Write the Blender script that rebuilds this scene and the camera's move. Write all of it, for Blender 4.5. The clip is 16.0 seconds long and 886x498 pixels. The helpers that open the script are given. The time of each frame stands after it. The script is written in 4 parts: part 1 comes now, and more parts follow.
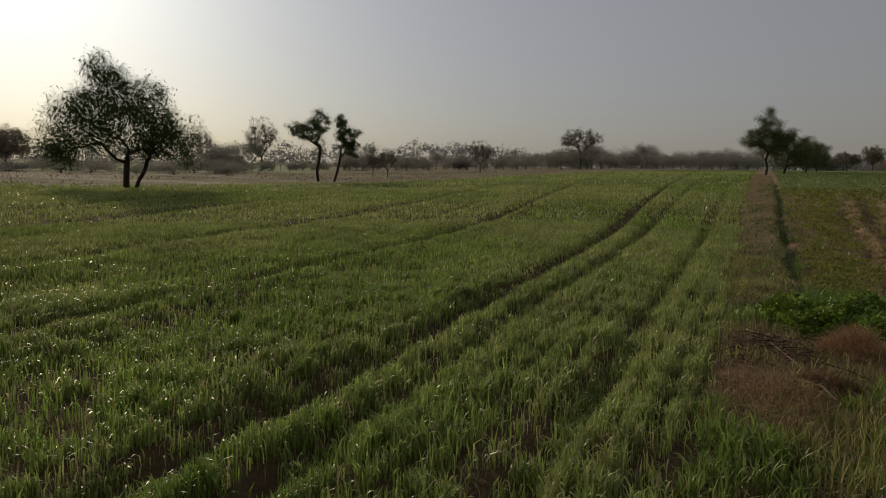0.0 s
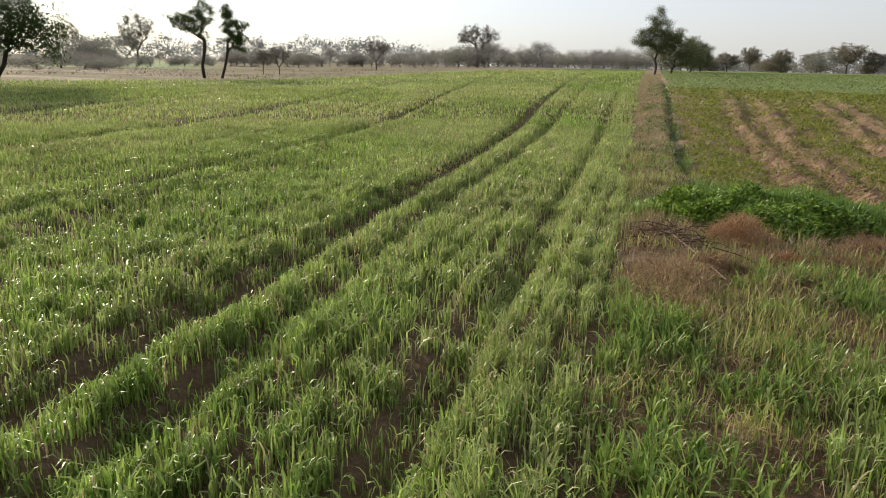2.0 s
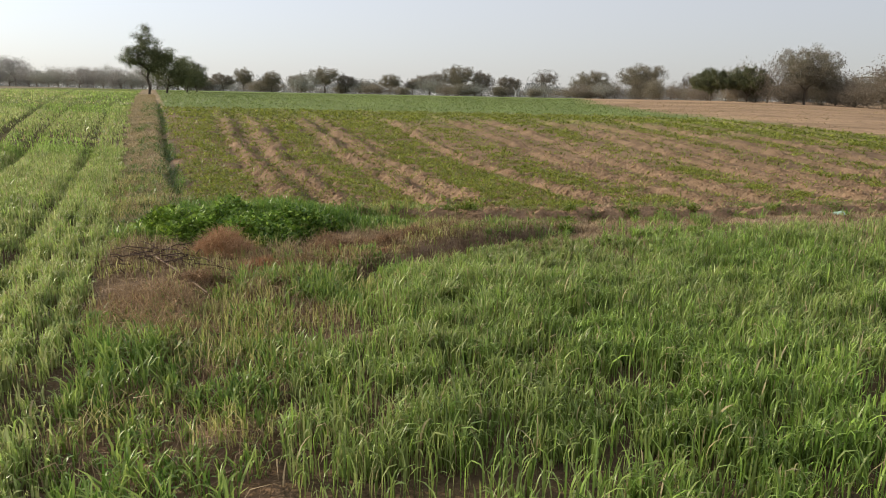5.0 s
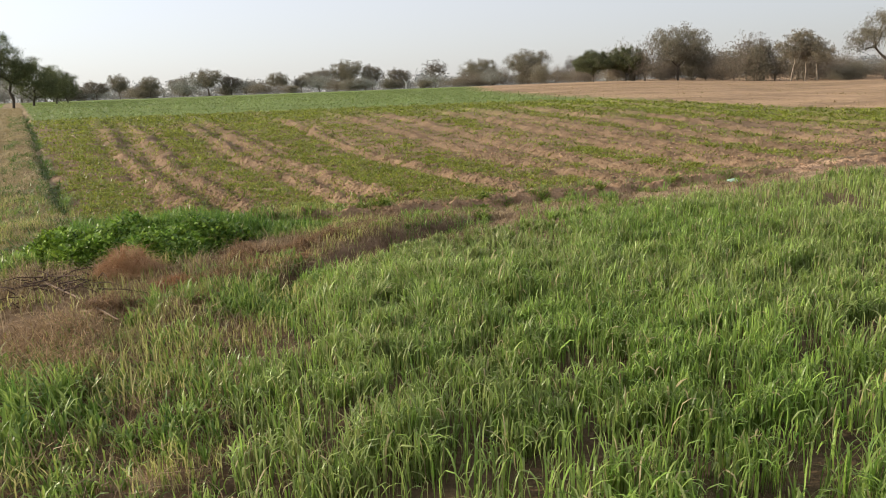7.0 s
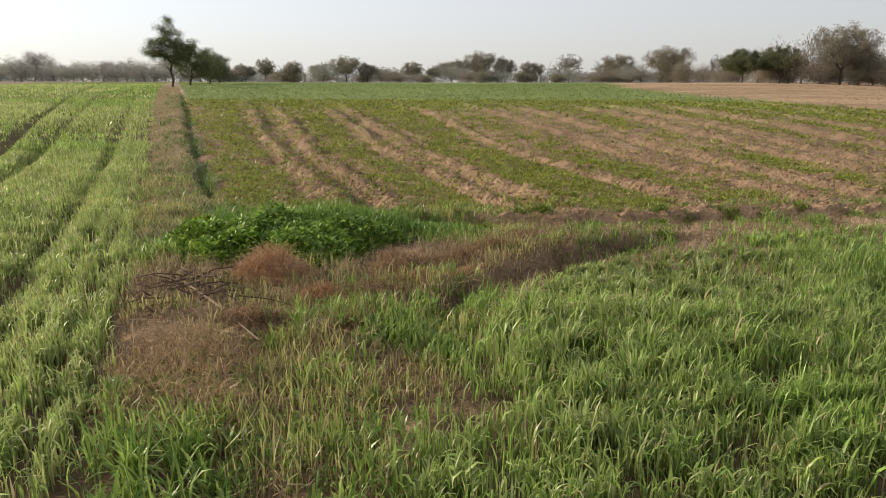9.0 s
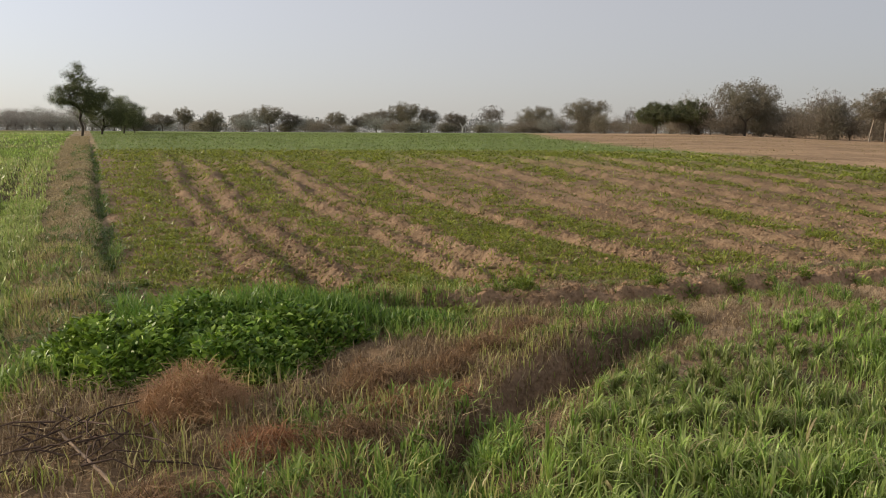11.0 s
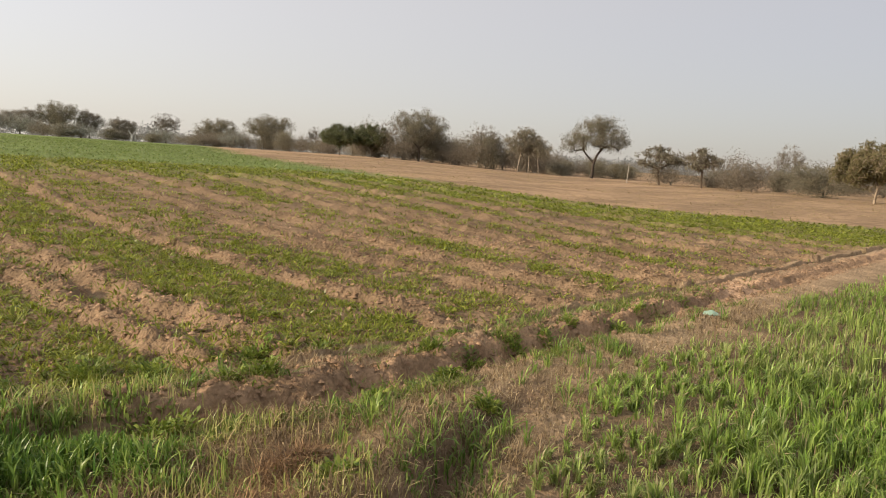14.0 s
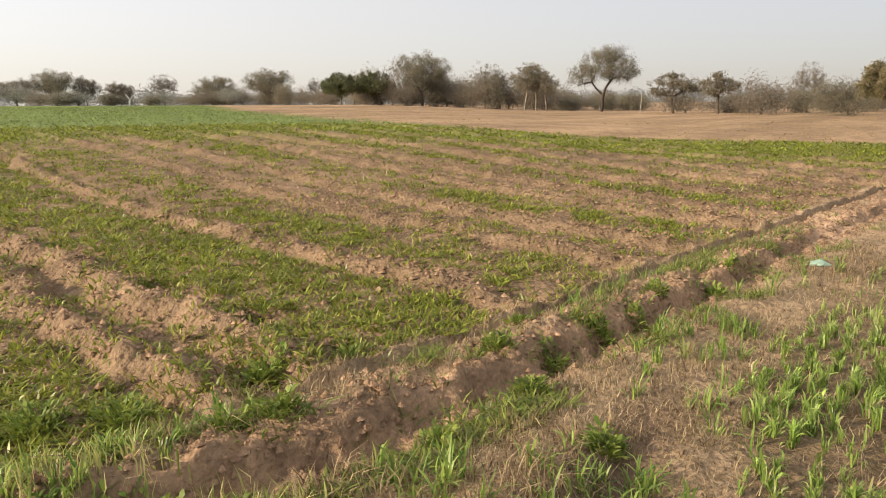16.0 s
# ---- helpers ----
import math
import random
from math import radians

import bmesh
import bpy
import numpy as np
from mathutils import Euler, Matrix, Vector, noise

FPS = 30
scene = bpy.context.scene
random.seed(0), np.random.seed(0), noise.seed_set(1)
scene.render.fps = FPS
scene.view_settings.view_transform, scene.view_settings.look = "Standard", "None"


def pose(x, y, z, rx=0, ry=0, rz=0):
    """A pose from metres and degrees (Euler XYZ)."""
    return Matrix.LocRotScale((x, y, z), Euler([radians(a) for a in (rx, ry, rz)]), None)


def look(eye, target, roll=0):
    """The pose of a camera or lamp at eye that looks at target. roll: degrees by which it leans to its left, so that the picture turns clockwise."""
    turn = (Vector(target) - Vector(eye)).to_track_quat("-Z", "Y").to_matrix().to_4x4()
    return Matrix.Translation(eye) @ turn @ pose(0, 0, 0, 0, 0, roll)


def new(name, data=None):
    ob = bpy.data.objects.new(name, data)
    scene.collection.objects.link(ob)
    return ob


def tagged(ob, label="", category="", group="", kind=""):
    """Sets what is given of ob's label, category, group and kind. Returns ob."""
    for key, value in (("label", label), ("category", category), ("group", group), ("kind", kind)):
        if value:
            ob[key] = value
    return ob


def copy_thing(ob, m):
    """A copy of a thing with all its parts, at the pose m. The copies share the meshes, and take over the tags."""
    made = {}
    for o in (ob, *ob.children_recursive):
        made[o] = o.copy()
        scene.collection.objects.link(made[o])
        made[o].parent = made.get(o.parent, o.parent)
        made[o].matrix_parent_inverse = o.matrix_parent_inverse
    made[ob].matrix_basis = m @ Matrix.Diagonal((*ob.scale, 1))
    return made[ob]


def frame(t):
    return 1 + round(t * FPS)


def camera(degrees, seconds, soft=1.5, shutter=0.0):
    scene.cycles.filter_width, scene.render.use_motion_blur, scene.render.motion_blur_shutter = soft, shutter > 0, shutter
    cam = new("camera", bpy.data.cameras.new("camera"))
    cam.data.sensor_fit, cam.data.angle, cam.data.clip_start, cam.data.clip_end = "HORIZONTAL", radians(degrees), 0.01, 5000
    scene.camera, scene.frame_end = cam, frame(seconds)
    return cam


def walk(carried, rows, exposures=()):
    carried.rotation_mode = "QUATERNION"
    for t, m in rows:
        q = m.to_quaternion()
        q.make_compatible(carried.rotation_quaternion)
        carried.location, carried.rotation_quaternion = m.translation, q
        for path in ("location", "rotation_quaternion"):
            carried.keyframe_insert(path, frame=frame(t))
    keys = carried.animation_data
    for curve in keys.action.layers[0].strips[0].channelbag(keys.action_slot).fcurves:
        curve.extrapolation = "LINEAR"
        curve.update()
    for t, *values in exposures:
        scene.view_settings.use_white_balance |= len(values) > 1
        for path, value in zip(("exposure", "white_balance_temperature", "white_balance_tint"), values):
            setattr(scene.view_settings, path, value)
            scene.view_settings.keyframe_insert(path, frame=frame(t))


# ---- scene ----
cam = camera(66.3, 16.0, soft=1.0)
METRES, EYE, TILT, LEAN, TURN = 7.009, 1.5, 0.0, 0.0, 25.3
ROWS = [
    (0.0, 0.0, 0.0, 0.0, 0.09, -6.54, -0.79),
    (0.5, 0.0058, 0.0016, -0.0003, -1.45, -9.75, -1.35),
    (1.0, -0.003, 0.0006, -0.0007, -1.16, -10.7, -0.78),
    (1.5, -0.0155, -0.0015, -0.0033, -3.29, -14.11, -0.95),
    (2.0, -0.0239, -0.0047, -0.0047, -8.53, -14.72, -1.26),
    (2.5, -0.027, -0.0067, -0.0048, -11.66, -14.16, -1.85),
    (3.0, -0.0246, -0.0078, -0.0052, -17.64, -15.29, -2.1),
    (3.5, -0.0139, -0.0116, -0.0056, -28.6, -15.94, -1.05),
    (4.0, 0.0033, -0.0206, -0.0056, -38.73, -17.87, 0.04),
    (4.5, 0.0143, -0.0284, -0.0028, -46.45, -13.88, -2.01),
    (5.0, 0.0194, -0.0334, -0.0036, -47.94, -12.31, -1.11),
    (7.5, 0.03, 0.0249, -0.0038, -57.76, -13.08, 2.39),
    (8.0, 0.0504, 0.0636, -0.0063, -47.74, -13.64, 0.11),
    (10.5, 0.1716, 0.2673, -0.0032, -45.84, -13.05, -0.07),
    (11.0, 0.2038, 0.318, 0.0002, -52.62, -9.29, -0.23),
    (11.5, 0.2349, 0.364, -0.0028, -53.69, -11.38, -0.13),
    (12.0, 0.2746, 0.4109, 0.0041, -56.07, -9.28, 1.0),
    (12.5, 0.3072, 0.4527, 0.0067, -67.79, -4.54, 0.78),
    (13.0, 0.3299, 0.4794, 0.0108, -80.05, -5.19, -1.38),
    (13.5, 0.3745, 0.4926, 0.0039, -80.52, -4.45, -3.04),
    (14.0, 0.4109, 0.505, 0.002, -78.77, -6.99, -3.45),
    (14.5, 0.4652, 0.5329, -0.0067, -79.14, -4.92, -5.0),
    (15.0, 0.5119, 0.5518, -0.0069, -81.12, -7.79, -4.34),
    (15.5, 0.5614, 0.5721, -0.004, -78.93, -8.66, -2.69),
    (16.0, 0.6016, 0.5881, -0.0058, -78.5, -11.63, 0.41),
]
walk(cam, [(t, pose(0, 0, EYE, TILT, LEAN, TURN) @ pose(METRES * x, METRES * y, METRES * z, 90 + pitch, roll, yaw)) for t, x, y, z, yaw, pitch, roll in ROWS],
     exposures=[(0.0, -1.75, 6950, 10), (0.5, -1.25, 6900, 10), (1.0, -0.95, 6700, 10), (1.5, -0.55, 6500, 9.5), (2.0, -0.1, 6450, 9), (3.0, -0.07, 6400, 8), (4.0, 0.58, 6250, 8.5), (4.5, 0.82, 6250, 9),
                (5.0, 0.0, 6450, 9), (7.5, 0.2, 6500, 9), (8.0, 0.15, 6550, 9), (10.3, -0.1, 6600, 10), (11.0, -0.3, 6700, 10), (11.5, -0.1, 6700, 10), (12.0, -0.1, 6750, 10), (12.5, -0.15, 6800, 10), (13.0, -0.05, 6950, 10),
                (13.5, 0.0, 7100, 10.5), (14.0, 0.1, 7100, 10.5), (15.0, 0.15, 7150, 11), (15.5, 0.12, 7100, 11), (16.0, 0.35, 7050, 11)])


# ---- light ----
SUN_BEARING, SUN_HEIGHT = -57.0, 21.0


def toward(bearing, height=0.0):
    b, h = radians(bearing), radians(height)
    return Vector((math.sin(b) * math.cos(h), math.cos(b) * math.cos(h), math.sin(h)))


world = bpy.data.worlds.new("sky")
scene.world = world
world.use_nodes = True
wn = world.node_tree.nodes
sky = wn.new("ShaderNodeTexSky")
sky.sky_type = "NISHITA"
sky.sun_disc = False
sky.sun_elevation = radians(SUN_HEIGHT)
sky.sun_rotation = radians(SUN_BEARING)
sky.air_density, sky.dust_density, sky.ozone_density = 1.0, 2.8, 1.0
haze = wn.new("ShaderNodeVectorMath")  # winter haze: a pale veil over the whole sky
haze.operation = "MULTIPLY_ADD"
haze.inputs[1].default_value = (0.4, 0.52, 0.75)
haze.inputs[2].default_value = (6.15, 5.9, 5.6)
world.node_tree.links.new(sky.outputs[0], haze.inputs[0])
across = wn.new("ShaderNodeTexCoord")  # the haze shines towards the sun and dulls away from it
facing = wn.new("ShaderNodeVectorMath")
facing.operation = "DOT_PRODUCT"
facing.inputs[1].default_value = toward(SUN_BEARING, SUN_HEIGHT)
glow = wn.new("ShaderNodeMath")
glow.operation = "MULTIPLY_ADD"
glow.inputs[1].default_value, glow.inputs[2].default_value = 0.36, 1.0
shine = wn.new("ShaderNodeVectorMath")
shine.operation = "SCALE"
world.node_tree.links.new(across.outputs["Generated"], facing.inputs[0])
world.node_tree.links.new(facing.outputs["Value"], glow.inputs[0])
world.node_tree.links.new(haze.outputs[0], shine.inputs[0])
world.node_tree.links.new(glow.outputs[0], shine.inputs["Scale"])
world.node_tree.links.new(shine.outputs[0], wn["Background"].inputs[0])
wn["Background"].inputs[1].default_value = 0.091
sun = new("sun", bpy.data.lights.new("sun", "SUN"))
sun.data.energy, sun.data.angle, sun.data.color = 5.0, radians(1.0), (1.0, 0.84, 0.64)
sun.matrix_world = look(toward(SUN_BEARING, SUN_HEIGHT) * 50, (0, 0, 0))

# ---- materials ----


def nodes_of(mat):
    mat.use_nodes = True
    nt = mat.node_tree
    return nt, nt.nodes, nt.links, nt.nodes["Principled BSDF"]


def tinted(name, rough=0.6, through_light=0.0, grain=40.0, spread=0.25, bump=0.0, bump_scale=30.0, gloss=0.5, broad=0.0):
    """Colour from the mesh's own tint, varied by two noises; some light passes through leaves."""
    mat = bpy.data.materials.new(name)
    nt, nodes, links, bsdf = nodes_of(mat)
    tint = nodes.new("ShaderNodeVertexColor")
    tint.layer_name = "tint"
    place = nodes.new("ShaderNodeNewGeometry")
    fine, wide = nodes.new("ShaderNodeTexNoise"), nodes.new("ShaderNodeTexNoise")
    fine.inputs["Scale"].default_value, fine.inputs["Detail"].default_value = grain, 5
    wide.inputs["Scale"].default_value, wide.inputs["Detail"].default_value = grain / 14, 3
    links.new(place.outputs["Position"], fine.inputs["Vector"])
    links.new(place.outputs["Position"], wide.inputs["Vector"])
    both = nodes.new("ShaderNodeMath")
    both.operation = "ADD"
    links.new(fine.outputs["Fac"], both.inputs[0])
    links.new(wide.outputs["Fac"], both.inputs[1])
    span = nodes.new("ShaderNodeMapRange")
    span.inputs["From Min"].default_value, span.inputs["From Max"].default_value = 0.6, 1.4
    span.inputs["To Min"].default_value, span.inputs["To Max"].default_value = 1 - spread, 1 + spread
    links.new(both.outputs[0], span.inputs["Value"])
    if broad:
        vast, swell = nodes.new("ShaderNodeTexNoise"), nodes.new("ShaderNodeMath")
        vast.inputs["Scale"].default_value, vast.inputs["Detail"].default_value, vast.inputs["Roughness"].default_value = broad, 6, 0.65
        links.new(place.outputs["Position"], vast.inputs["Vector"])
        swell.operation = "MULTIPLY_ADD"
        swell.inputs[1].default_value = 0.9
        links.new(vast.outputs["Fac"], swell.inputs[0])
        links.new(both.outputs[0], swell.inputs[2])
        span.inputs["From Min"].default_value, span.inputs["From Max"].default_value = 1.0, 1.9
        links.new(swell.outputs[0], span.inputs["Value"])
    mul = nodes.new("ShaderNodeVectorMath")
    mul.operation = "SCALE"
    links.new(tint.outputs["Color"], mul.inputs[0])
    links.new(span.outputs["Result"], mul.inputs["Scale"])
    links.new(mul.outputs[0], bsdf.inputs["Base Color"])
    bsdf.inputs["Roughness"].default_value = rough
    bsdf.inputs["Specular IOR Level"].default_value = gloss
    if bump:
        bn, bm = nodes.new("ShaderNodeTexNoise"), nodes.new("ShaderNodeBump")
        bn.inputs["Scale"].default_value, bn.inputs["Detail"].default_value = bump_scale, 6
        links.new(place.outputs["Position"], bn.inputs["Vector"])
        bm.inputs["Strength"].default_value, bm.inputs["Distance"].default_value = 1.0, bump
        links.new(bn.outputs["Fac"], bm.inputs["Height"])
        links.new(bm.outputs["Normal"], bsdf.inputs["Normal"])
    if through_light:
        leaf, mix = nodes.new("ShaderNodeBsdfTranslucent"), nodes.new("ShaderNodeMixShader")
        links.new(mul.outputs[0], leaf.inputs["Color"])
        mix.inputs[0].default_value = through_light
        links.new(bsdf.outputs[0], mix.inputs[1])
        links.new(leaf.outputs[0], mix.inputs[2])
        links.new(mix.outputs[0], nodes["Material Output"].inputs["Surface"])
    return mat


EARTH = tinted("earth", 0.95, 0, 34, 0.5, 0.06, 15, 0.12, broad=0.28)
BLADE = tinted("blade", 0.38, 0.42, 9, 0.35, gloss=0.33)
STRAW = tinted("straw", 0.7, 0.25, 20, 0.3, gloss=0.3)
LEAF = tinted("leaf", 0.5, 0.3, 3, 0.35, gloss=0.3)
FOLIAGE = tinted("foliage", 0.85, 0.48, 1.5, 0.2, gloss=0.08)
BARK = tinted("bark", 0.9, 0, 12, 0.35, 0.02, 20, 0.2)
PLAIN = tinted("plain", 0.6, 0, 8, 0.12, 0.003, 40, 0.4)

# ---- numbers on a plan ----
rng = np.random.default_rng(7)


def lattice(i, j, k):
    n = (i.astype(np.int64) * 374761393 + j.astype(np.int64) * 668265263 + k * 982451653) & 0xFFFFFFFF
    n = ((n ^ (n >> 13)) * 1274126177) & 0xFFFFFFFF
    return ((n ^ (n >> 16)) & 0xFFFF) / 65535.0


def vnoise(x, y, k=0):
    """Smooth noise of 0 to 1 with cells one unit wide."""
    x, y = np.asarray(x, float), np.asarray(y, float)
    i, j = np.floor(x), np.floor(y)
    u, v = x - i, y - j
    u, v = u * u * (3 - 2 * u), v * v * (3 - 2 * v)
    a, b = lattice(i, j, k), lattice(i + 1, j, k)
    c, d = lattice(i, j + 1, k), lattice(i + 1, j + 1, k)
    return a + (b - a) * u + (c - a) * v + (a - b - c + d) * u * v


def fbm(x, y, k=0, octaves=3):
    total, amp, norm = 0.0, 1.0, 0.0
    for o in range(octaves):
        total = total + amp * vnoise(np.asarray(x) * 2 ** o, np.asarray(y) * 2 ** o, k + 17 * o)
        norm += amp
        amp *= 0.5
    return total / norm


def smooth(a, b, v):
    t = np.clip((np.asarray(v, float) - a) / (b - a), 0, 1)
    return t * t * (3 - 2 * t)


def bell(v, s):
    return np.exp(-(np.asarray(v) / s) ** 2)


def rise(x, y):
    """The wide lie of the land: level near the plots, rising gently far off, more to the north than at the sides."""
    r = np.hypot(x, y)
    b = np.degrees(np.arctan2(x, y))
    f = 0.4 + 0.6 * smooth(-35, -5, b)
    f = f - 0.55 * smooth(44, 63, b)
    f = np.where(np.abs(b) > 120, 0.3, f)
    far = smooth(120, 350, r)
    f = f + (1 - f) * far
    d = np.clip(r - 14, 0, 320)
    return f * (1.6 * (1 - np.exp(-d / 50)) + 0.0075 * d) * smooth(12, 26, r)


def edge_a(y):
    return np.interp(y, [-30, 5, 9, 15, 22, 37, 80], [-0.26, -0.28, -0.35, -0.5, -0.62, -0.9, -1.2])


def notch(x):
    return np.interp(x, [3.0, 4.8, 6.3, 8.7, 11.8, 17, 26, 60], [8.35, 8.15, 7.9, 7.65, 7.22, 6.42, 4.9, -1])


def ditch(x):
    return np.interp(x, [0.5, 2.8, 3.5, 4.2, 5.2, 6.2, 7.4, 10, 17, 26, 60], [8.3, 7.9, 7.7, 7.5, 7.35, 7.2, 7.08, 6.75, 5.8, 4.3, -1.8])


def gully(x):
    return np.interp(x, [1.2, 2.0, 2.6, 3.3, 4.0, 4.7, 5.6], [4.7, 5.5, 5.9, 6.12, 6.4, 6.52, 6.65])


def edge_b(x):
    return np.interp(x, [0.5, 0.62, 0.8, 1.2, 2.2, 3.0, 3.8, 5, 6, 8, 12, 18, 30, 60],
                     [-9, 2.5, 3.2, 3.9, 5.1, 5.65, 5.9, 6.1, 6.25, 6.1, 5.75, 4.6, 2.6, -4])


def far_edge(x):
    return np.interp(x, [-1, 5, 12, 19.5, 24.5, 27, 28.3, 29, 29.8, 60], [41, 40, 38, 35, 31.5, 28, 22, 12, 4, -14])


BANDS = [2.05, 2.75, 4.25, 4.9, 6.9, 9.0, 10.3, 12.4, 13.6, 15.5, 17.4, 19.4, 21.5, 23.5]


def fan(x, y):
    return x / (1 + 0.023 * (y - 11))


def wander(x, y):
    return 0.34 * (fbm(x * 0.5, y * 0.3, 21) - 0.5) + 0.32 * (fbm(x * 3.2, y * 2.2, 23) - 0.5)


def lanes(x, y):
    """Wheel lanes and furrows in the west plot: distance to each, with its depth and half width."""
    return [(x - np.interp(y, [0, 5, 8, 15, 38, 90], [-2.58, -2.68, -2.9, -3.3, -4.9, -8]), 0.14, 0.19),
            (x - np.interp(y, [0, 3, 7, 15, 38, 90], [-1.9, -2.02, -2.2, -2.5, -3.6, -6]), 0.08, 0.13),
            (x - np.interp(y, [0, 4, 9, 17, 40], [-0.92, -0.95, -1.08, -1.25, -1.9]), 0.09, 0.13),
            (x - np.interp(y, [0, 4, 7, 11.4, 16.6, 23, 90], [-5.5, -5.85, -6.1, -6.4, -6.95, -7.9, -18]), 0.17, 0.22),
            (x - np.interp(y, [0, 4, 7, 11.4, 16.6, 23, 90], [-7.2, -7.5, -7.8, -8.2, -8.8, -9.8, -20]), 0.1, 0.17),
            (x - np.interp(y, [0, 6, 10, 16, 22, 60], [-9.2, -9.8, -10.6, -11.3, -12.3, -19]), 0.2, 0.4),
            (x - np.interp(y, [0, 10, 30, 60], [-13.5, -15.6, -20, -28]), 0.17, 0.48),
            (x - np.interp(y, [0, 10, 30, 60], [-17.5, -19.5, -25, -34]), 0.17, 0.52)]


def zones(x, y):
    """How far each kind of ground holds at a place, 0 to 1."""
    j = 0.16 * (fbm(x * 2.1, y * 2.1, 5) - 0.5) * np.clip(np.hypot(x, y) / 5, 0.6, 4)
    r = np.hypot(x, y)
    west_far = np.interp(x, [-60, -45, -36, -25, -10, 0], [28, 27, 26, 60, 150, 190])
    wheat_a = smooth(0.06, -0.06, x - edge_a(y) + j) * smooth(0.5, -0.5, y - west_far + 8 * j) * smooth(-46, -42, x)
    wheat_b = smooth(0.08, -0.08, y - edge_b(x) + j) * smooth(0.5, 0.62, x + j)
    plough = smooth(0.0, 0.25, y - notch(x) + j) * smooth(0.5, 0.7, x + j * 0.5) * smooth(1.0, -1.0, y - far_edge(x) + 5 * j)
    beyond = smooth(-1.0, 1.0, y - far_edge(x) + 5 * j) * smooth(0.6, 0.9, x)
    fallow = beyond * smooth(-1.5, 1.5, x - np.interp(y, [-40, 8, 20, 34, 46, 60, 120, 220], [10, 24, 27, 30, 35, 42, 80, 150]) + 6 * j)
    green = beyond * (1 - fallow) * smooth(240, 225, r)
    sandy = smooth(0.5, -0.5, x + 2) * (1 - wheat_a) * smooth(-0.3, 0.2, x * -1 - 2)
    return wheat_a, wheat_b, plough, green, fallow, sandy


def relief(x, y):
    """Height of the ground with its furrows, ditches and banks."""
    x, y = np.asarray(x, float), np.asarray(y, float)
    r = np.hypot(x - 1, y - 3)
    wa, wb, pl, gr, fa, sa = zones(x, y)
    h = rise(x, y)
    close = smooth(60, 25, r)
    h = h + close * (0.05 * (fbm(x * 1.3, y * 1.3, 1, 4) - 0.5) + 0.035 * (fbm(x * 6.5, y * 6.5, 2, 3) - 0.5) * smooth(14, 7, r))
    for d, depth, half in lanes(x, y):
        h = h + wa * close * (-depth * bell(d, half) * (0.55 + 0.9 * vnoise(x * 2.2, y * 2.2, 3)) + 0.4 * depth * bell(d - 2.1 * half, 1.2 * half))
    wob = 0.12 * (vnoise(x * 1.7, y * 0.4, 9) - 0.5)
    # bund and the narrow drain along it
    h = h + close * 0.06 * smooth(-0.45, -0.1, x) * smooth(0.5, 0.25, x) * smooth(3.5, 5.5, y)
    h = h - 0.16 * bell(x - 0.45 + wob, 0.11) * smooth(9.5, 12, y) * smooth(62, 45, y)
    # ploughed plot
    h = h - 0.05 * pl * close
    u = fan(x, y) + wander(x, y)
    for b in BANDS:
        h = h + pl * close * (0.085 * bell(u - b, 0.13) * (0.5 + vnoise(x * 1.5, y * 1.1, 25)) - 0.075 * bell(u - b - 0.25, 0.1) - 0.05 * bell(u - b + 0.26, 0.11))
    clods = fbm(x * 7, y * 7, 31, 3) - 0.5
    bare = np.clip(pl * (0.45 + sum(bell(u - b, 0.35) for b in BANDS)), 0, 1)
    h = h + close * (0.13 * clods + 0.06 * (fbm(x * 17, y * 17, 33, 2) - 0.5) * smooth(16, 8, r)) * bare
    # ditch system of the north-east plot
    on = smooth(3.6, 4.8, x)
    wob2 = 0.13 * (fbm(x * 1.5, y * 0.2, 41) - 0.5) + 0.1 * (fbm(x * 5, y * 5, 43) - 0.5)
    h = h + on * np.interp(y - notch(x) + 0.65 * wob2, [-0.15, -0.08, -0.03, 0.02, 0.055, 0.12], [0, -0.1, -0.17, -0.16, 0.02, 0]) * (0.5 + 0.8 * vnoise(x * 1.3, y * 0.1, 47))
    on2 = smooth(1.9, 2.8, x) * smooth(60, 40, x)
    side = y - ditch(x) + wob2
    on2 = on2 * np.interp(x, [2, 6, 9, 13], [1, 1, 0.75, 0.45]) * (0.5 + 0.75 * vnoise(x * 1.4, y * 0.1, 48))
    bank = 0.025 + 0.07 * vnoise(x * 1.1, y * 0.1, 49)
    h = h + on2 * np.interp(side, [-0.5, -0.3, -0.12, -0.04, 0.05, 0.075, 0.1, 0.14, 0.34, 0.5], [0, -0.02, -0.08, -0.11, -0.11, -0.06, 0.0, 0.55, 0.45, 0]) \
        * np.where(side > 0.1, bank / 0.6, 1.0)
    h = h + on2 * (0.13 * (fbm(x * 7, y * 7, 44, 3) - 0.5) + 0.13 * (fbm(x * 13, y * 13, 46, 2) - 0.5)) * smooth(-0.35, -0.05, side) * smooth(0.75, 0.3, side)
    # gully at the foot of the path
    g = y - gully(x) + wob2
    ong = smooth(1.3, 2.0, x) * smooth(6.2, 5.2, x)
    h = h + ong * smooth(5.0, 4.0, x) * ((-0.2 * np.where(g > 0, bell(g, 0.06), bell(g, 0.2)) + 0.08 * bell(g - 0.3, 0.22)) * (0.4 + 1.1 * vnoise(x * 1.6, y * 0.5, 45)))
    # rough margin
    margin = np.clip(1 - wa - wb - pl - gr - fa - sa, 0, 1)
    h = h + close * margin * 0.07 * (fbm(x * 4, y * 4, 51, 3) - 0.5)
    return h


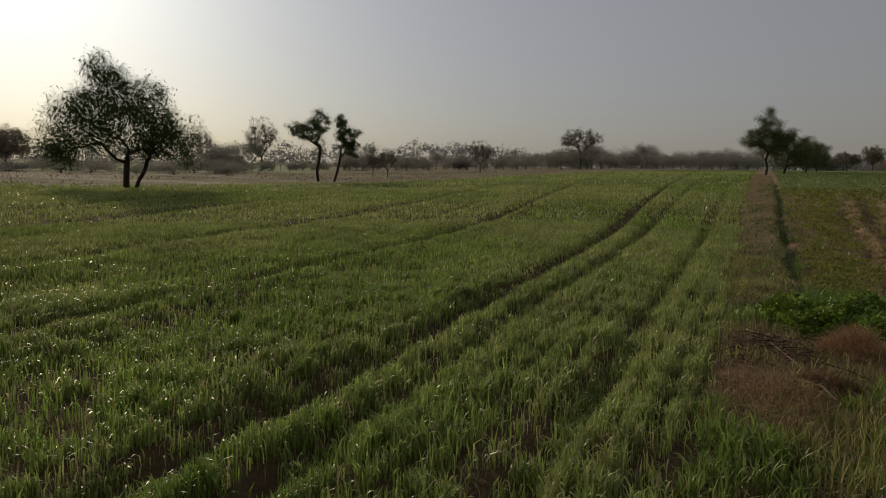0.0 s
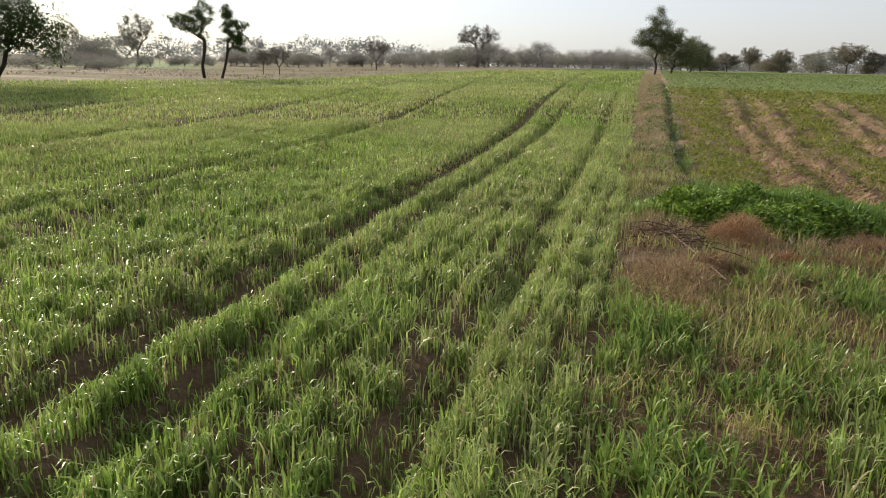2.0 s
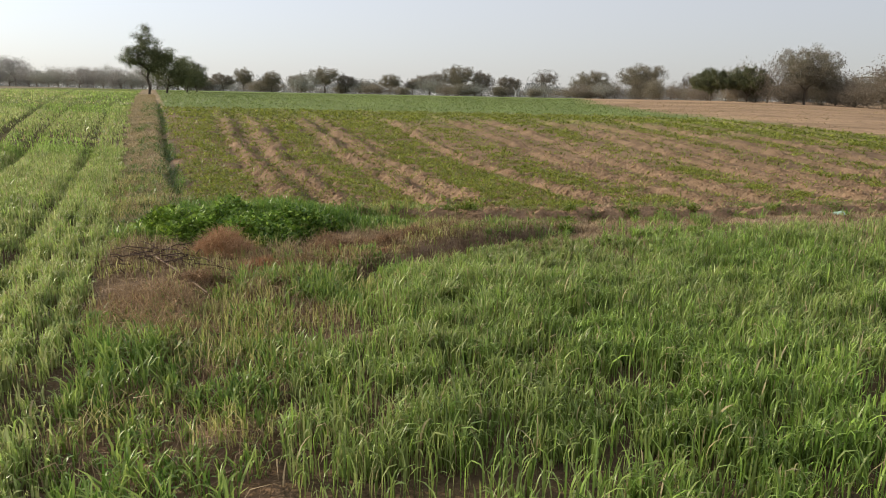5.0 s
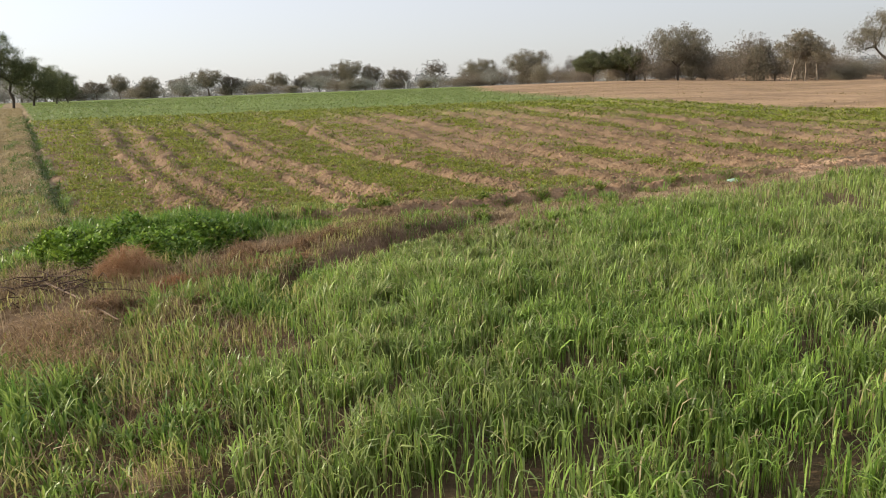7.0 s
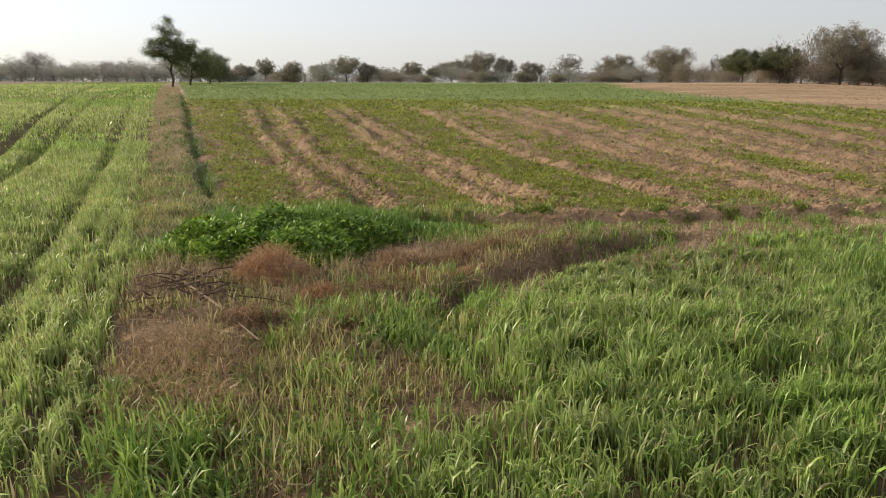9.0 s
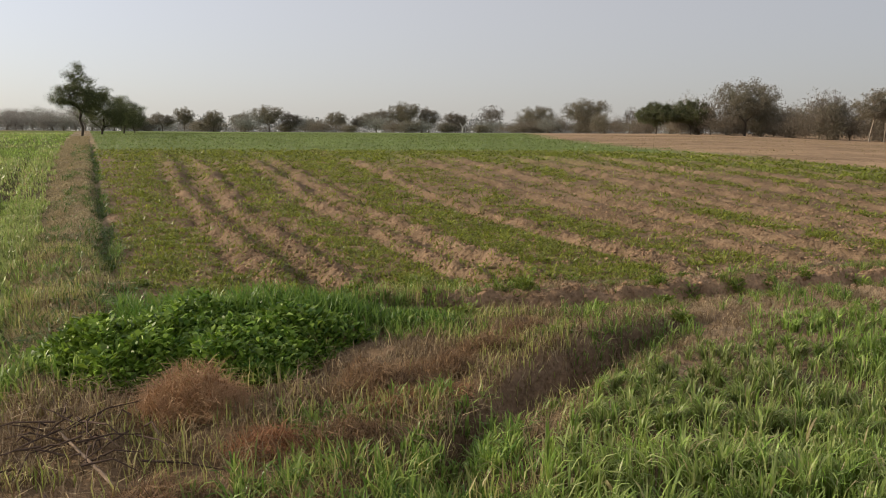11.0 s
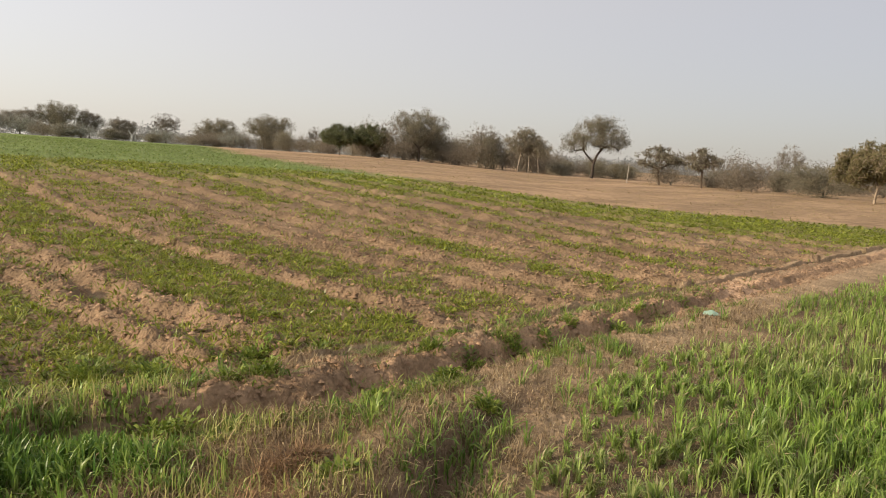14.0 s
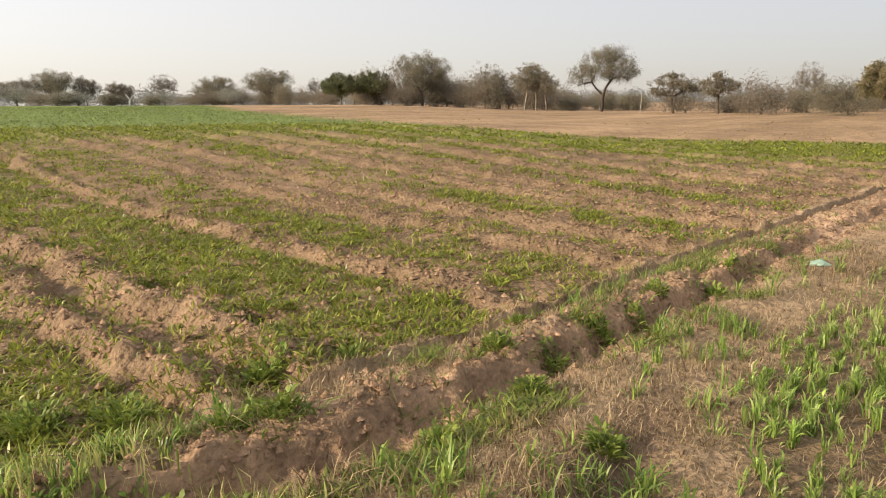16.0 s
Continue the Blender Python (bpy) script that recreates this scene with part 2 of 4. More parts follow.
def belt(x, y):
    """The unbroken green strip along the far sides of the ploughed plot."""
    rim = smooth(11.0, 6.0, far_edge(x) - y) * smooth(0, 3, x)
    return np.maximum(rim, smooth(9, 6, 28.6 - x)) * (0.5 + 0.6 * smooth(0.3, 0.6, fbm(x * 0.35, y * 0.3, 193)))


def ground_tint(x, y):
    wa, wb, pl, gr, fa, sa = zones(x, y)
    r = np.hypot(x - 1, y - 3)
    n1, n2 = fbm(x * 0.8, y * 0.8, 61), fbm(x * 3.5, y * 3.5, 71)
    n3 = fbm(x * 0.06, y * 0.06, 81)

    def col(c, amount=0.0, n=n2):
        return np.array(c)[None, :] * (1 + amount * (n[:, None] - 0.5))

    out = col((0.17, 0.115, 0.068), 0.6)                      # trodden margin with litter
    out = out + (col((0.12, 0.075, 0.045), 0.8) - out) * smooth(5.4, 4.6, y)[:, None] * 0.6
    out = out + (np.array((0.27, 0.22, 0.13)) - out) * smooth(6.5, 9, y)[:, None] * 0.7
    out = out + (np.array((0.34, 0.23, 0.145)) - out) * smooth(0.58, 0.72, n2)[:, None] * 0.6

    out = out + (np.array((0.33, 0.24, 0.15)) - out) * (smooth(3.0, 4.8, x) * smooth(9, 8, y))[:, None] * 0.75

    def lay(c, m):
        nonlocal out
        out = out + (c - out) * np.clip(m, 0, 1)[:, None]

    far = smooth(10, 45, r)[:, None]
    under = col((0.10, 0.07, 0.04), 0.5)
    lay(under + (col((0.135, 0.17, 0.035), 0.5, n3) - under) * far * 0.95, wa)
    lay(under + (col((0.10, 0.155, 0.04), 0.5, n3) - under) * far * 0.95, wb)
    lay(col((0.27, 0.19, 0.115), 0.6), wb * smooth(1.6, 0.3, edge_b(x) - y) * smooth(2.0, 3.0, x) * 0.6)
    lay(col((0.2, 0.136, 0.083), 0.8) * (1 + 0.3 * (n1[:, None] - 0.5)), pl)
    weedy = smooth(20, 40, r) * smooth(0.4, 0.65, fbm(fan(x, y) * 0.9, y * 0.25, 91))
    lay(col((0.13, 0.15, 0.04), 0.4), pl * weedy * 0.8)
    lay(col((0.14, 0.165, 0.045), 0.5), pl * belt(x, y) * 0.55)
    lay(col((0.14, 0.185, 0.055), 0.3, n1) * (1 + 0.3 * (n3[:, None] - 0.5)), gr)
    lay(col((0.32, 0.218, 0.132), 0.3, n1) * (1 + 0.5 * (n3[:, None] - 0.5)) * (1 + 0.7 * (fbm(x * 0.06, y * 0.45, 231)[:, None] - 0.5)), fa)
    pale = smooth(0.5, 0.65, fbm(x * 0.09, y * 0.25, 101))
    lay(col((0.21, 0.18, 0.11), 0.5, n1), sa)
    lay(col((0.36, 0.31, 0.23), 0.2, n1), sa * pale * 0.7 * smooth(-34, -42, np.degrees(np.arctan2(x, y))))
    lay(col((0.27, 0.34, 0.17), 0.2, n1), sa * smooth(112, 120, r) * smooth(260, 240, r) * smooth(-34, -38, np.degrees(np.arctan2(x, y))))
    lay(col((0.30, 0.195, 0.12), 0.9), smooth(0.32, 0.12, np.abs(y - ditch(x) - 0.08)) * smooth(2.5, 3.5, x) * 0.9)
    for px, py, pr in ((3.05, 5.98, 0.22), (3.78, 5.7, 0.16)):
        lay(col((0.40, 0.27, 0.17), 0.4), bell(np.hypot(x - px, y - py) + 0.1 * (n2 - 0.5), pr) * 0.9)
    spill = bell(x - 11.6, 1.0) * bell(y - 6.7, 0.42)
    lay(col((0.5, 0.33, 0.21), 0.3), spill)
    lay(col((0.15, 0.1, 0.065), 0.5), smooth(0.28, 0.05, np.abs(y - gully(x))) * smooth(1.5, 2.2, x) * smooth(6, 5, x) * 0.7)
    return out


def put_mesh(name, verts, quads=None, tris=None, mat=None, tint=None, soft=False):
    """A mesh straight from arrays, with a tint for each corner point."""
    me = bpy.data.meshes.new(name)
    loops, starts, at = [], [], 0
    for f in (quads, tris):
        if f is not None and len(f):
            n = f.shape[1]
            loops.append(f.reshape(-1))
            starts.append(at + n * np.arange(len(f)))
            at += n * len(f)
    loops, starts = np.concatenate(loops).astype(np.int32), np.concatenate(starts).astype(np.int32)
    me.vertices.add(len(verts))
    me.vertices.foreach_set("co", np.asarray(verts, np.float32).reshape(-1))
    me.loops.add(len(loops))
    me.loops.foreach_set("vertex_index", loops)
    me.polygons.add(len(starts))
    me.polygons.foreach_set("loop_start", starts)
    if soft:
        me.polygons.foreach_set("use_smooth", np.ones(len(starts), bool))
    me.update(calc_edges=True)
    if tint is not None:
        layer = me.color_attributes.new("tint", "FLOAT_COLOR", "POINT")
        rgba = np.ones((len(verts), 4), np.float32)
        rgba[:, :3] = tint
        layer.data.foreach_set("color", rgba.reshape(-1))
    if mat:
        me.materials.append(mat)
    return me


def part(name, me, parent, label=""):
    ob = new(name, me)
    ob.parent = parent
    return tagged(ob, label)


def tint_all(me, colour, mat):
    layer = me.color_attributes.new("tint", "FLOAT_COLOR", "POINT")
    layer.data.foreach_set("color", np.tile(np.array((*colour, 1.0), np.float32), len(me.vertices)))
    me.materials.append(mat)
    return me


# ---- the ground ----


def spread_out(marks, fine, grow=1.12, reach=2600):
    """Grid lines: even steps between the marks, growing steps outside them."""
    inner = np.concatenate([np.arange(a, b - 0.3 * f, f) for a, b, f in zip(marks, marks[1:], fine)] + [[marks[-1]]])

    def outer(s):
        out, v = [], 0.0
        while v < reach:
            s *= grow
            v += s
            out.append(v)
        return np.array(out)

    return np.concatenate([(marks[0] - outer(fine[0]))[::-1], inner, marks[-1] + outer(fine[-1])])


gx = spread_out([-22, -12, -3.2, 9.0, 26.0], [0.3, 0.13, 0.075, 0.13])
gy = spread_out([0.8, 5.0, 8.6, 14.0, 40.0], [0.07, 0.035, 0.08, 0.25])
X, Y = np.meshgrid(gx, gy)
xs, ys = X.ravel(), Y.ravel()
nx, ny = len(gx), len(gy)
idx = (np.arange(ny - 1)[:, None] * nx + np.arange(nx - 1)[None, :]).ravel()
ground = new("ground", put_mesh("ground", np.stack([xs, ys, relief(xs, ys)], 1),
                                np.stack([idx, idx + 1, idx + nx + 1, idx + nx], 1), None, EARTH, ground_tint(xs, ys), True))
tagged(ground, "farmland of tan ploughed soil, bunds, ditches and fallow", "ground", kind="structure")

# ---- blades, straws and leaves ----


def strips(name, base, height, width, tint, lean=0.25, droop=0.5, seg=3, mat=BLADE, az=None, belly=0.0):
    """Many curved blades in one mesh. belly: 0 for a grass blade, 1 for a broad leaf on a stalk."""
    n = len(base)
    az = rng.uniform(0, 2 * math.pi, n) if az is None else az
    lean = lean * rng.uniform(0.2, 1.6, n)
    droop = droop * rng.uniform(0.1, 1.8, n)
    out = np.stack([np.cos(az), np.sin(az)], 1)
    turn = az + math.pi / 2 + rng.normal(0, 0.5, n)
    side = np.stack([np.cos(turn), np.sin(turn), rng.normal(0, 0.25, n)], 1)
    rows = []
    for k in range(seg):
        s = k / seg
        w = width * ((1 - belly) * (1 - 0.35 * s) + belly * (0.12 + 1.6 * s * (1 - 0.45 * s)))
        off = height * (lean * s + droop * (s * s if belly else 0.9 * s ** 3))
        c = np.concatenate([base[:, :2] + out * off[:, None], (base[:, 2] + height * (s - 0.5 * droop * s ** (2.5 if belly else 4)))[:, None]], 1)
        rows += [c - side * (w / 2)[:, None], c + side * (w / 2)[:, None]]
    off = height * (lean + (1.0 if belly else 1.15) * droop)
    rows.append(np.concatenate([base[:, :2] + out * off[:, None], (base[:, 2] + height * (1 - (0.55 if belly else 0.7) * droop))[:, None]], 1))
    per = 2 * seg + 1
    verts = np.stack(rows, 1).reshape(-1, 3)
    start = (np.arange(n) * per)[:, None]
    quads = np.concatenate([start + np.array([2 * k, 2 * k + 1, 2 * k + 3, 2 * k + 2]) for k in range(seg - 1)]) if seg > 1 else None
    tris = start + np.array([2 * seg - 2, 2 * seg - 1, 2 * seg])
    shade = np.repeat(tint[:, None, :], per, 1)
    return put_mesh(name, verts, quads, tris, mat, shade.reshape(-1, 3))


def arched(name, base, length, width, tint, lean, bend, knots, az=None, mat=BLADE, stiff=0.3):
    """Cereal leaves: a stiff lower part, then an arch that turns the tip over. bend: radians at the tip; knots: where along the leaf."""
    n = len(base)
    az = rng.uniform(0, 2 * math.pi, n) if az is None else az
    lean = lean * rng.normal(0, 1, n)
    bend = bend * rng.uniform(0.25, 1.25, n)
    out = np.stack([np.cos(az), np.sin(az), np.zeros(n)], 1)
    turn = az + math.pi / 2 + rng.normal(0, 0.35, n)
    side = np.stack([np.cos(turn), np.sin(turn), rng.normal(0, 0.2, n)], 1) * 0.5
    up = np.array([0.0, 0.0, 1.0])
    knots = [0.0] + list(knots) + [1.0]
    p, rows = base.copy(), []
    for k, s in enumerate(knots):
        if k:
            m = 0.5 * (s + knots[k - 1])
            ang = (lean + bend * max(0.0, (m - stiff) / (1 - stiff)) ** 1.1)[:, None]
            p = p + (length * (s - knots[k - 1]))[:, None] * (np.sin(ang) * out + np.cos(ang) * up)
        if s < 1:
            w = (width * (0.6 + 0.75 * s if s < 0.55 else 1.1 - 0.75 * (s - 0.55)))[:, None]
            rows += [p - side * w, p + side * w]
    rows.append(p)
    seg = len(knots) - 1
    per = 2 * seg + 1
    start = (np.arange(n) * per)[:, None]
    quads = np.concatenate([start + np.array([2 * k, 2 * k + 1, 2 * k + 3, 2 * k + 2]) for k in range(seg - 1)]) if seg > 1 else None
    tris = start + np.array([2 * seg - 2, 2 * seg - 1, 2 * seg])
    return put_mesh(name, np.stack(rows, 1).reshape(-1, 3), quads, tris, mat, np.repeat(tint, per, 0))


def mixed(n, a, b, k=1.0):
    f = np.clip(rng.uniform(0, 1, n) ** k, 0, 1)[:, None]
    return np.array(a)[None, :] * (1 - f) + np.array(b)[None, :] * f * np.ones((n, 1))


def scatter(count, r0, r1, b0, b1, power=1.0, along=(0.0, 1.0)):
    """Places in a ring about the walk, between two bearings; the power draws them inward."""
    r = r0 + (r1 - r0) * rng.uniform(0, 1, count) ** power
    b = np.radians(rng.uniform(b0, b1, count))
    t = rng.uniform(*along, count)
    return 2.05 * t + r * np.sin(b), 5.5 * t + r * np.cos(b)


def keep(p, *arrays):
    m = rng.uniform(0, 1, len(p)) < p
    return [a[m] for a in arrays]


def on_ground(x, y):
    return np.stack([x, y, relief(x, y) - 0.01], 1)


def thin_lanes(x, y):
    cut = np.ones_like(x)
    for d, depth, half in lanes(x, y):
        cut = cut * (1 - (0.97 if depth > 0.11 else 0.5) * bell(d + 0.12 * (vnoise(x * 3, y * 1.1, 137) - 0.5), half) * np.clip((0.8 if depth > 0.11 else 0.4) + 0.7 * vnoise(x * 1.5, y * 0.9, 138), 0, 1))
    return cut


KNOTS = {2: ((0.5,), (0.5,)), 3: ((0.55,), (0.55, 0.78)), 4: ((0.4, 0.75), (0.5, 0.68, 0.84))}


def wheat_plot(name, label, which, rings):
    root = tagged(new(name), label, "wheat", kind="stuff")
    for i, (count, r0, r1, b0, b1, hgt, wid, seg) in enumerate(rings):
        x, y = scatter(count, r0, r1, b0, b1, power=0.62, along=(0, 0.4 if which == 0 else 1))
        z = zones(x, y)[which]
        gaps = (0.2 + 0.8 * smooth(0.3, 0.5, fbm(x * 1.6, y * 1.6, 131))) * (0.18 + 0.82 * smooth(0.32, 0.6, vnoise(x * 7, y * 7, 133)))
        gaps = gaps if which or r1 < 9 else 0.5 + 0.5 * gaps
        if which:
            gaps = gaps * (1 - bell(np.hypot(x - 3.05, y - 5.98), 0.25)) * (1 - bell(np.hypot(x - 3.78, y - 5.7), 0.2)) * (0.7 + 0.3 * smooth(0.0, np.interp(x, [1, 3], [0.1, 0.5]), edge_b(x) - y + 0.5 * (fbm(x * 2, y * 2, 135) - 0.5)))
        rows = 0.55 + 0.45 * np.cos(2 * math.pi * (x if which == 0 else x * 0.2 + y) / 0.2) if r1 < 9 else 1.0
        x, y = keep(z * gaps * thin_lanes(x, y) * rows, x, y) if which == 0 else keep(z * gaps * rows, x, y)
        n = len(x)
        az = rng.uniform(0, 2 * math.pi, n)
        if which:  # thin wheat at the path stands in tufts
            cell = 0.12
            ci, cj = np.floor(x / cell), np.floor(y / cell)
            tx, ty = (ci + lattice(ci, cj, 301)) * cell, (cj + lattice(ci, cj, 303)) * cell
            pull = 0.6 * smooth(1.7, 0.5, edge_b(x) - y) * smooth(1.6, 2.4, x)
            az = np.where(pull > 0.1, np.arctan2(y - ty, x - tx), az)
            x, y = x + pull * (tx - x), y + pull * (ty - y)
        tall = (0.7 + 0.6 * fbm(x * 0.9, y * 0.9, 141)) * (0.72 + 0.56 * vnoise(x * 5.5, y * 5.5, 145))
        if which:
            tall = tall * (1 - 0.45 * smooth(1.3, 0.0, edge_b(x) - y) * smooth(2.2, 3.2, x))
        else:
            for d, depth, half in lanes(x, y):
                tall = tall * (1 - (0.45 if depth > 0.11 else 0.15) * bell(d, 1.3 * half))
        yellow = 0.24 + 0.65 * smooth(0.35, 0.6, fbm(x * 0.35, y * 0.2, 151)) * (1.0 if which == 0 else 0.55)
        if which:
            yellow = np.clip(yellow + 0.15 * smooth(2.0, 0.2, edge_b(x) - y) * smooth(2.2, 3.2, x), 0, 1)
        if which == 0:
            yellow = np.clip(yellow + 0.3 * smooth(-3, -9, x), 0, 1)
        green = mixed(n, (0.13, 0.225, 0.035), (0.31, 0.45, 0.09)) if which == 0 else mixed(n, (0.095, 0.19, 0.026), (0.245, 0.375, 0.06))
        ripe = mixed(n, (0.33, 0.36, 0.12), (0.54, 0.53, 0.26))
        green = green * (rng.uniform(0.45, 1.3, n) * (0.75 + 0.5 * fbm(x * 3.1, y * 3.1, 143)))[:, None]
        tint = green + (ripe - green) * (yellow * rng.uniform(0.1, 1, n))[:, None]
        dry = rng.uniform(0, 1, n) < 0.05
        tint[dry] = np.array((0.38, 0.32, 0.17))
        kinds = rng.uniform(0, 1, n)
        fall = 1 + 0.7 * smooth(1.6, 0.2, edge_b(x) - y) * smooth(1.8, 2.8, x) if which else np.ones(n)
        hooked, leaning = kinds < 0.42, kinds > 0.78
        tint[hooked] *= 1.15  # lighter tint stands in for the highlight on the hooked blades
        for m, lean, bend, knots, grow in ((~hooked & ~leaning, 0.12, 0.5, KNOTS[seg][0], 1.0), (leaning, 0.25, 1.1, KNOTS[seg][0], 0.95), (hooked, 0.12, 2.9, KNOTS[seg][1], 1.15)):
            c = int(m.sum())
            me = arched("blades", on_ground(x[m], y[m]), grow * hgt * tall[m] * rng.uniform(0.55, 1.3, c), wid * rng.uniform(0.6, 1.3, c), tint[m], lean * fall[m], np.clip(bend * fall[m], 0, 2.9), knots, az[m], stiff=0.45 if bend > 2 else 0.3)
            tagged(part("blades", me, root), kind="stuff")
    return root


wheat_plot("wheat_field", "young green wheat in rows with worn wheel lanes", 0, [
    (150000, 0.4, 3.5, -110, 40, 0.14, 0.0075, 3), (540000, 2.5, 8.5, -75, 28, 0.135, 0.0085, 3), (330000, 7.5, 18, -68, 12, 0.13, 0.016, 2),
    (160000, 16, 40, -64, 8, 0.13, 0.034, 2), (60000, 38, 90, -62, 4, 0.14, 0.08, 2), (6000, 3, 14, 165, 280, 0.14, 0.02, 2)])
wheat_plot("wheat_plot", "tall fresh green wheat beside the footpath", 1, [
    (250000, 0.3, 3.4, 0, 130, 0.175, 0.0072, 4), (380000, 2.5, 6, 5, 120, 0.172, 0.0082, 3), (190000, 5.5, 16, 40, 122, 0.19, 0.0115, 2), (26000, 15, 45, 60, 122, 0.25, 0.045, 2), (6000, 4, 14, 130, 200, 0.19, 0.02, 2)])

# ---- trees ----
rng = np.random.default_rng(23)


def tubes(name, segs, tint, sides=4):
    """Tapered limbs: rows of two ends and two radii."""
    segs = np.array(segs, float)
    a, b, ra, rb = segs[:, :3], segs[:, 3:6], segs[:, 6], segs[:, 7]
    d = b - a
    d /= np.linalg.norm(d, axis=1)[:, None] + 1e-9
    ref = np.where(np.abs(d[:, 2:3]) > 0.9, np.array([[1.0, 0, 0]]), np.array([[0, 0, 1.0]]))
    u = np.cross(d, ref)
    u /= np.linalg.norm(u, axis=1)[:, None] + 1e-9
    v = np.cross(d, u)
    ang = 2 * math.pi * np.arange(sides) / sides
    ring = u[:, None, :] * np.cos(ang)[None, :, None] + v[:, None, :] * np.sin(ang)[None, :, None]
    verts = np.concatenate([a[:, None] + ring * ra[:, None, None], b[:, None] + ring * rb[:, None, None]], 1)
    n = len(segs)
    k = np.arange(sides)
    f = np.stack([k, (k + 1) % sides, sides + (k + 1) % sides, sides + k], 1)
    quads = (np.arange(n) * 2 * sides)[:, None, None] + f[None]
    return put_mesh(name, verts.reshape(-1, 3), quads.reshape(-1, 4), None, BARK,
                    np.repeat(tint[None, :] * (1 + 0.25 * rng.uniform(-1, 1, (n, 1))), 2 * sides, 0).reshape(-1, 3), True)


def limbs(points, trunk, radius):
    """Grow limbs from the trunk to every crown point, each from the nearest limb that stands lower or further in."""
    nodes = [np.array(p, float) for p in trunk]
    parent = [-1] + list(range(len(trunk) - 1))
    top = nodes[-1]
    order = np.argsort(np.linalg.norm(points - top, axis=1))
    for p in points[order]:
        all_nodes = np.array(nodes)
        flat_way = np.hypot(all_nodes[:, 0] - p[0], all_nodes[:, 1] - p[1])
        gap = np.linalg.norm(all_nodes - p, axis=1) + 1.3 * np.clip(all_nodes[:, 2] - p[2] + 0.55 * flat_way, 0, None)
        gap[:max(1, len(trunk) // 2)] *= 1.3
        k = int(np.argmin(gap))
        q = nodes[k]
        mid = q * 0.5 + p * 0.5 + rng.normal(0, 0.07, 3) * np.linalg.norm(p - q) + np.array([0, 0, 0.06]) * np.linalg.norm(p - q)
        nodes.append(mid), parent.append(k)
        nodes.append(p), parent.append(len(nodes) - 2)
    weight = np.ones(len(nodes)) * 0.6
    for i in range(len(nodes) - 1, 0, -1):
        weight[parent[i]] += weight[i]
    rad = radius * (weight / weight[0]) ** 0.58
    return [(*nodes[parent[i]], *nodes[i], rad[parent[i]] if parent[i] < len(trunk) and i < len(trunk) else min(rad[parent[i]], rad[i] * 1.5), rad[i])
            for i in range(1, len(nodes))]


def leaf_cloud(name, centres, count, spread, length, width, tint_a, tint_b, hang=0.0, mat=FOLIAGE, far=False):
    """Many small leaves and leafy twigs round the limb ends."""
    c = centres[rng.integers(0, len(centres), count)]
    off = rng.normal(0, 1, (count, 3))
    off *= spread * (rng.uniform(0.15, 1, count) / (np.linalg.norm(off, axis=1) + 1e-6))[:, None]
    off[:, 2] *= 0.75
    p = c + off
    d = rng.normal(0, 1, (count, 3)) + np.array([0, 0, -hang])
    d /= np.linalg.norm(d, axis=1)[:, None]
    s = np.cross(d, rng.normal(0, 1, (count, 3)))
    s /= np.linalg.norm(s, axis=1)[:, None] + 1e-6
    ln, wd = (length * rng.uniform(0.5, 1.4, count))[:, None], (width * rng.uniform(0.6, 1.3, count))[:, None]
    if far:  # leaflets of one face on trees a hundred metres off
        verts = np.stack([p - d * ln / 2, p + s * wd * 0.7, p + d * ln / 2], 1)
        tint = np.repeat(mixed(count, tint_a, tint_b)[:, None], 3, 1)
        return put_mesh(name, verts.reshape(-1, 3), None, (np.arange(count) * 3)[:, None] + np.array([0, 1, 2]), mat, tint.reshape(-1, 3))
    verts = np.stack([p - d * ln / 2, p + s * wd / 2, p + d * ln / 2, p - s * wd / 2], 1)
    quads = (np.arange(count) * 4)[:, None] + np.array([0, 1, 2, 3])
    tint = np.repeat(mixed(count, tint_a, tint_b)[:, None], 4, 1)
    return put_mesh(name, verts.reshape(-1, 3), quads, None, mat, tint.reshape(-1, 3))


def crown_points(blobs, count):
    """Places in a crown made of lobes: (x, y, z, rx, ry, rz), fuller towards the outside."""
    vol = np.array([b[3] * b[4] * b[5] for b in blobs]) ** 0.8
    pick = rng.choice(len(blobs), count, p=vol / vol.sum())
    d = rng.normal(0, 1, (count, 3))
    d /= np.linalg.norm(d, axis=1)[:, None]
    r = 1.08 * rng.uniform(0.1, 1, count) ** 0.55
    b = np.array(blobs)[pick]
    return b[:, :3] + d * r[:, None] * b[:, 3:]


def tree(name, label, category, blobs, trunk, radius, ends, leaves, spread, length, width, tint_a, tint_b, bark=(0.10, 0.075, 0.055), hang=0.3, twigs=0, group="", far=False):
    root = tagged(new(name), label, category, group)
    pts = crown_points(blobs, ends)
    segs = limbs(pts, trunk, radius)
    ends_at = np.array([s[3:6] for s in segs[len(trunk) - 1:]])
    part("trunk", tubes("trunk", segs, np.array(bark)), root)
    if leaves:
        tagged(part("crown", leaf_cloud("crown", ends_at, leaves, spread, length, width, tint_a, tint_b, hang, far=far), root), kind="stuff")
    if twigs:
        tagged(part("undercrown", leaf_cloud("undercrown", ends_at, twigs, spread * 0.9, length * 2.2, width * 0.35, bark, tuple(1.25 * v for v in bark), -0.8, BARK, far), root), kind="stuff")
    return root


def stand(ob, x, y, turn=0.0, size=1.0, wide=None):
    wide = size if wide is None else wide
    ob.matrix_basis = pose(x, y, float(relief(x, y)) - 0.05, 0, 0, turn) @ Matrix.Diagonal((wide, wide, size, 1))
    return ob


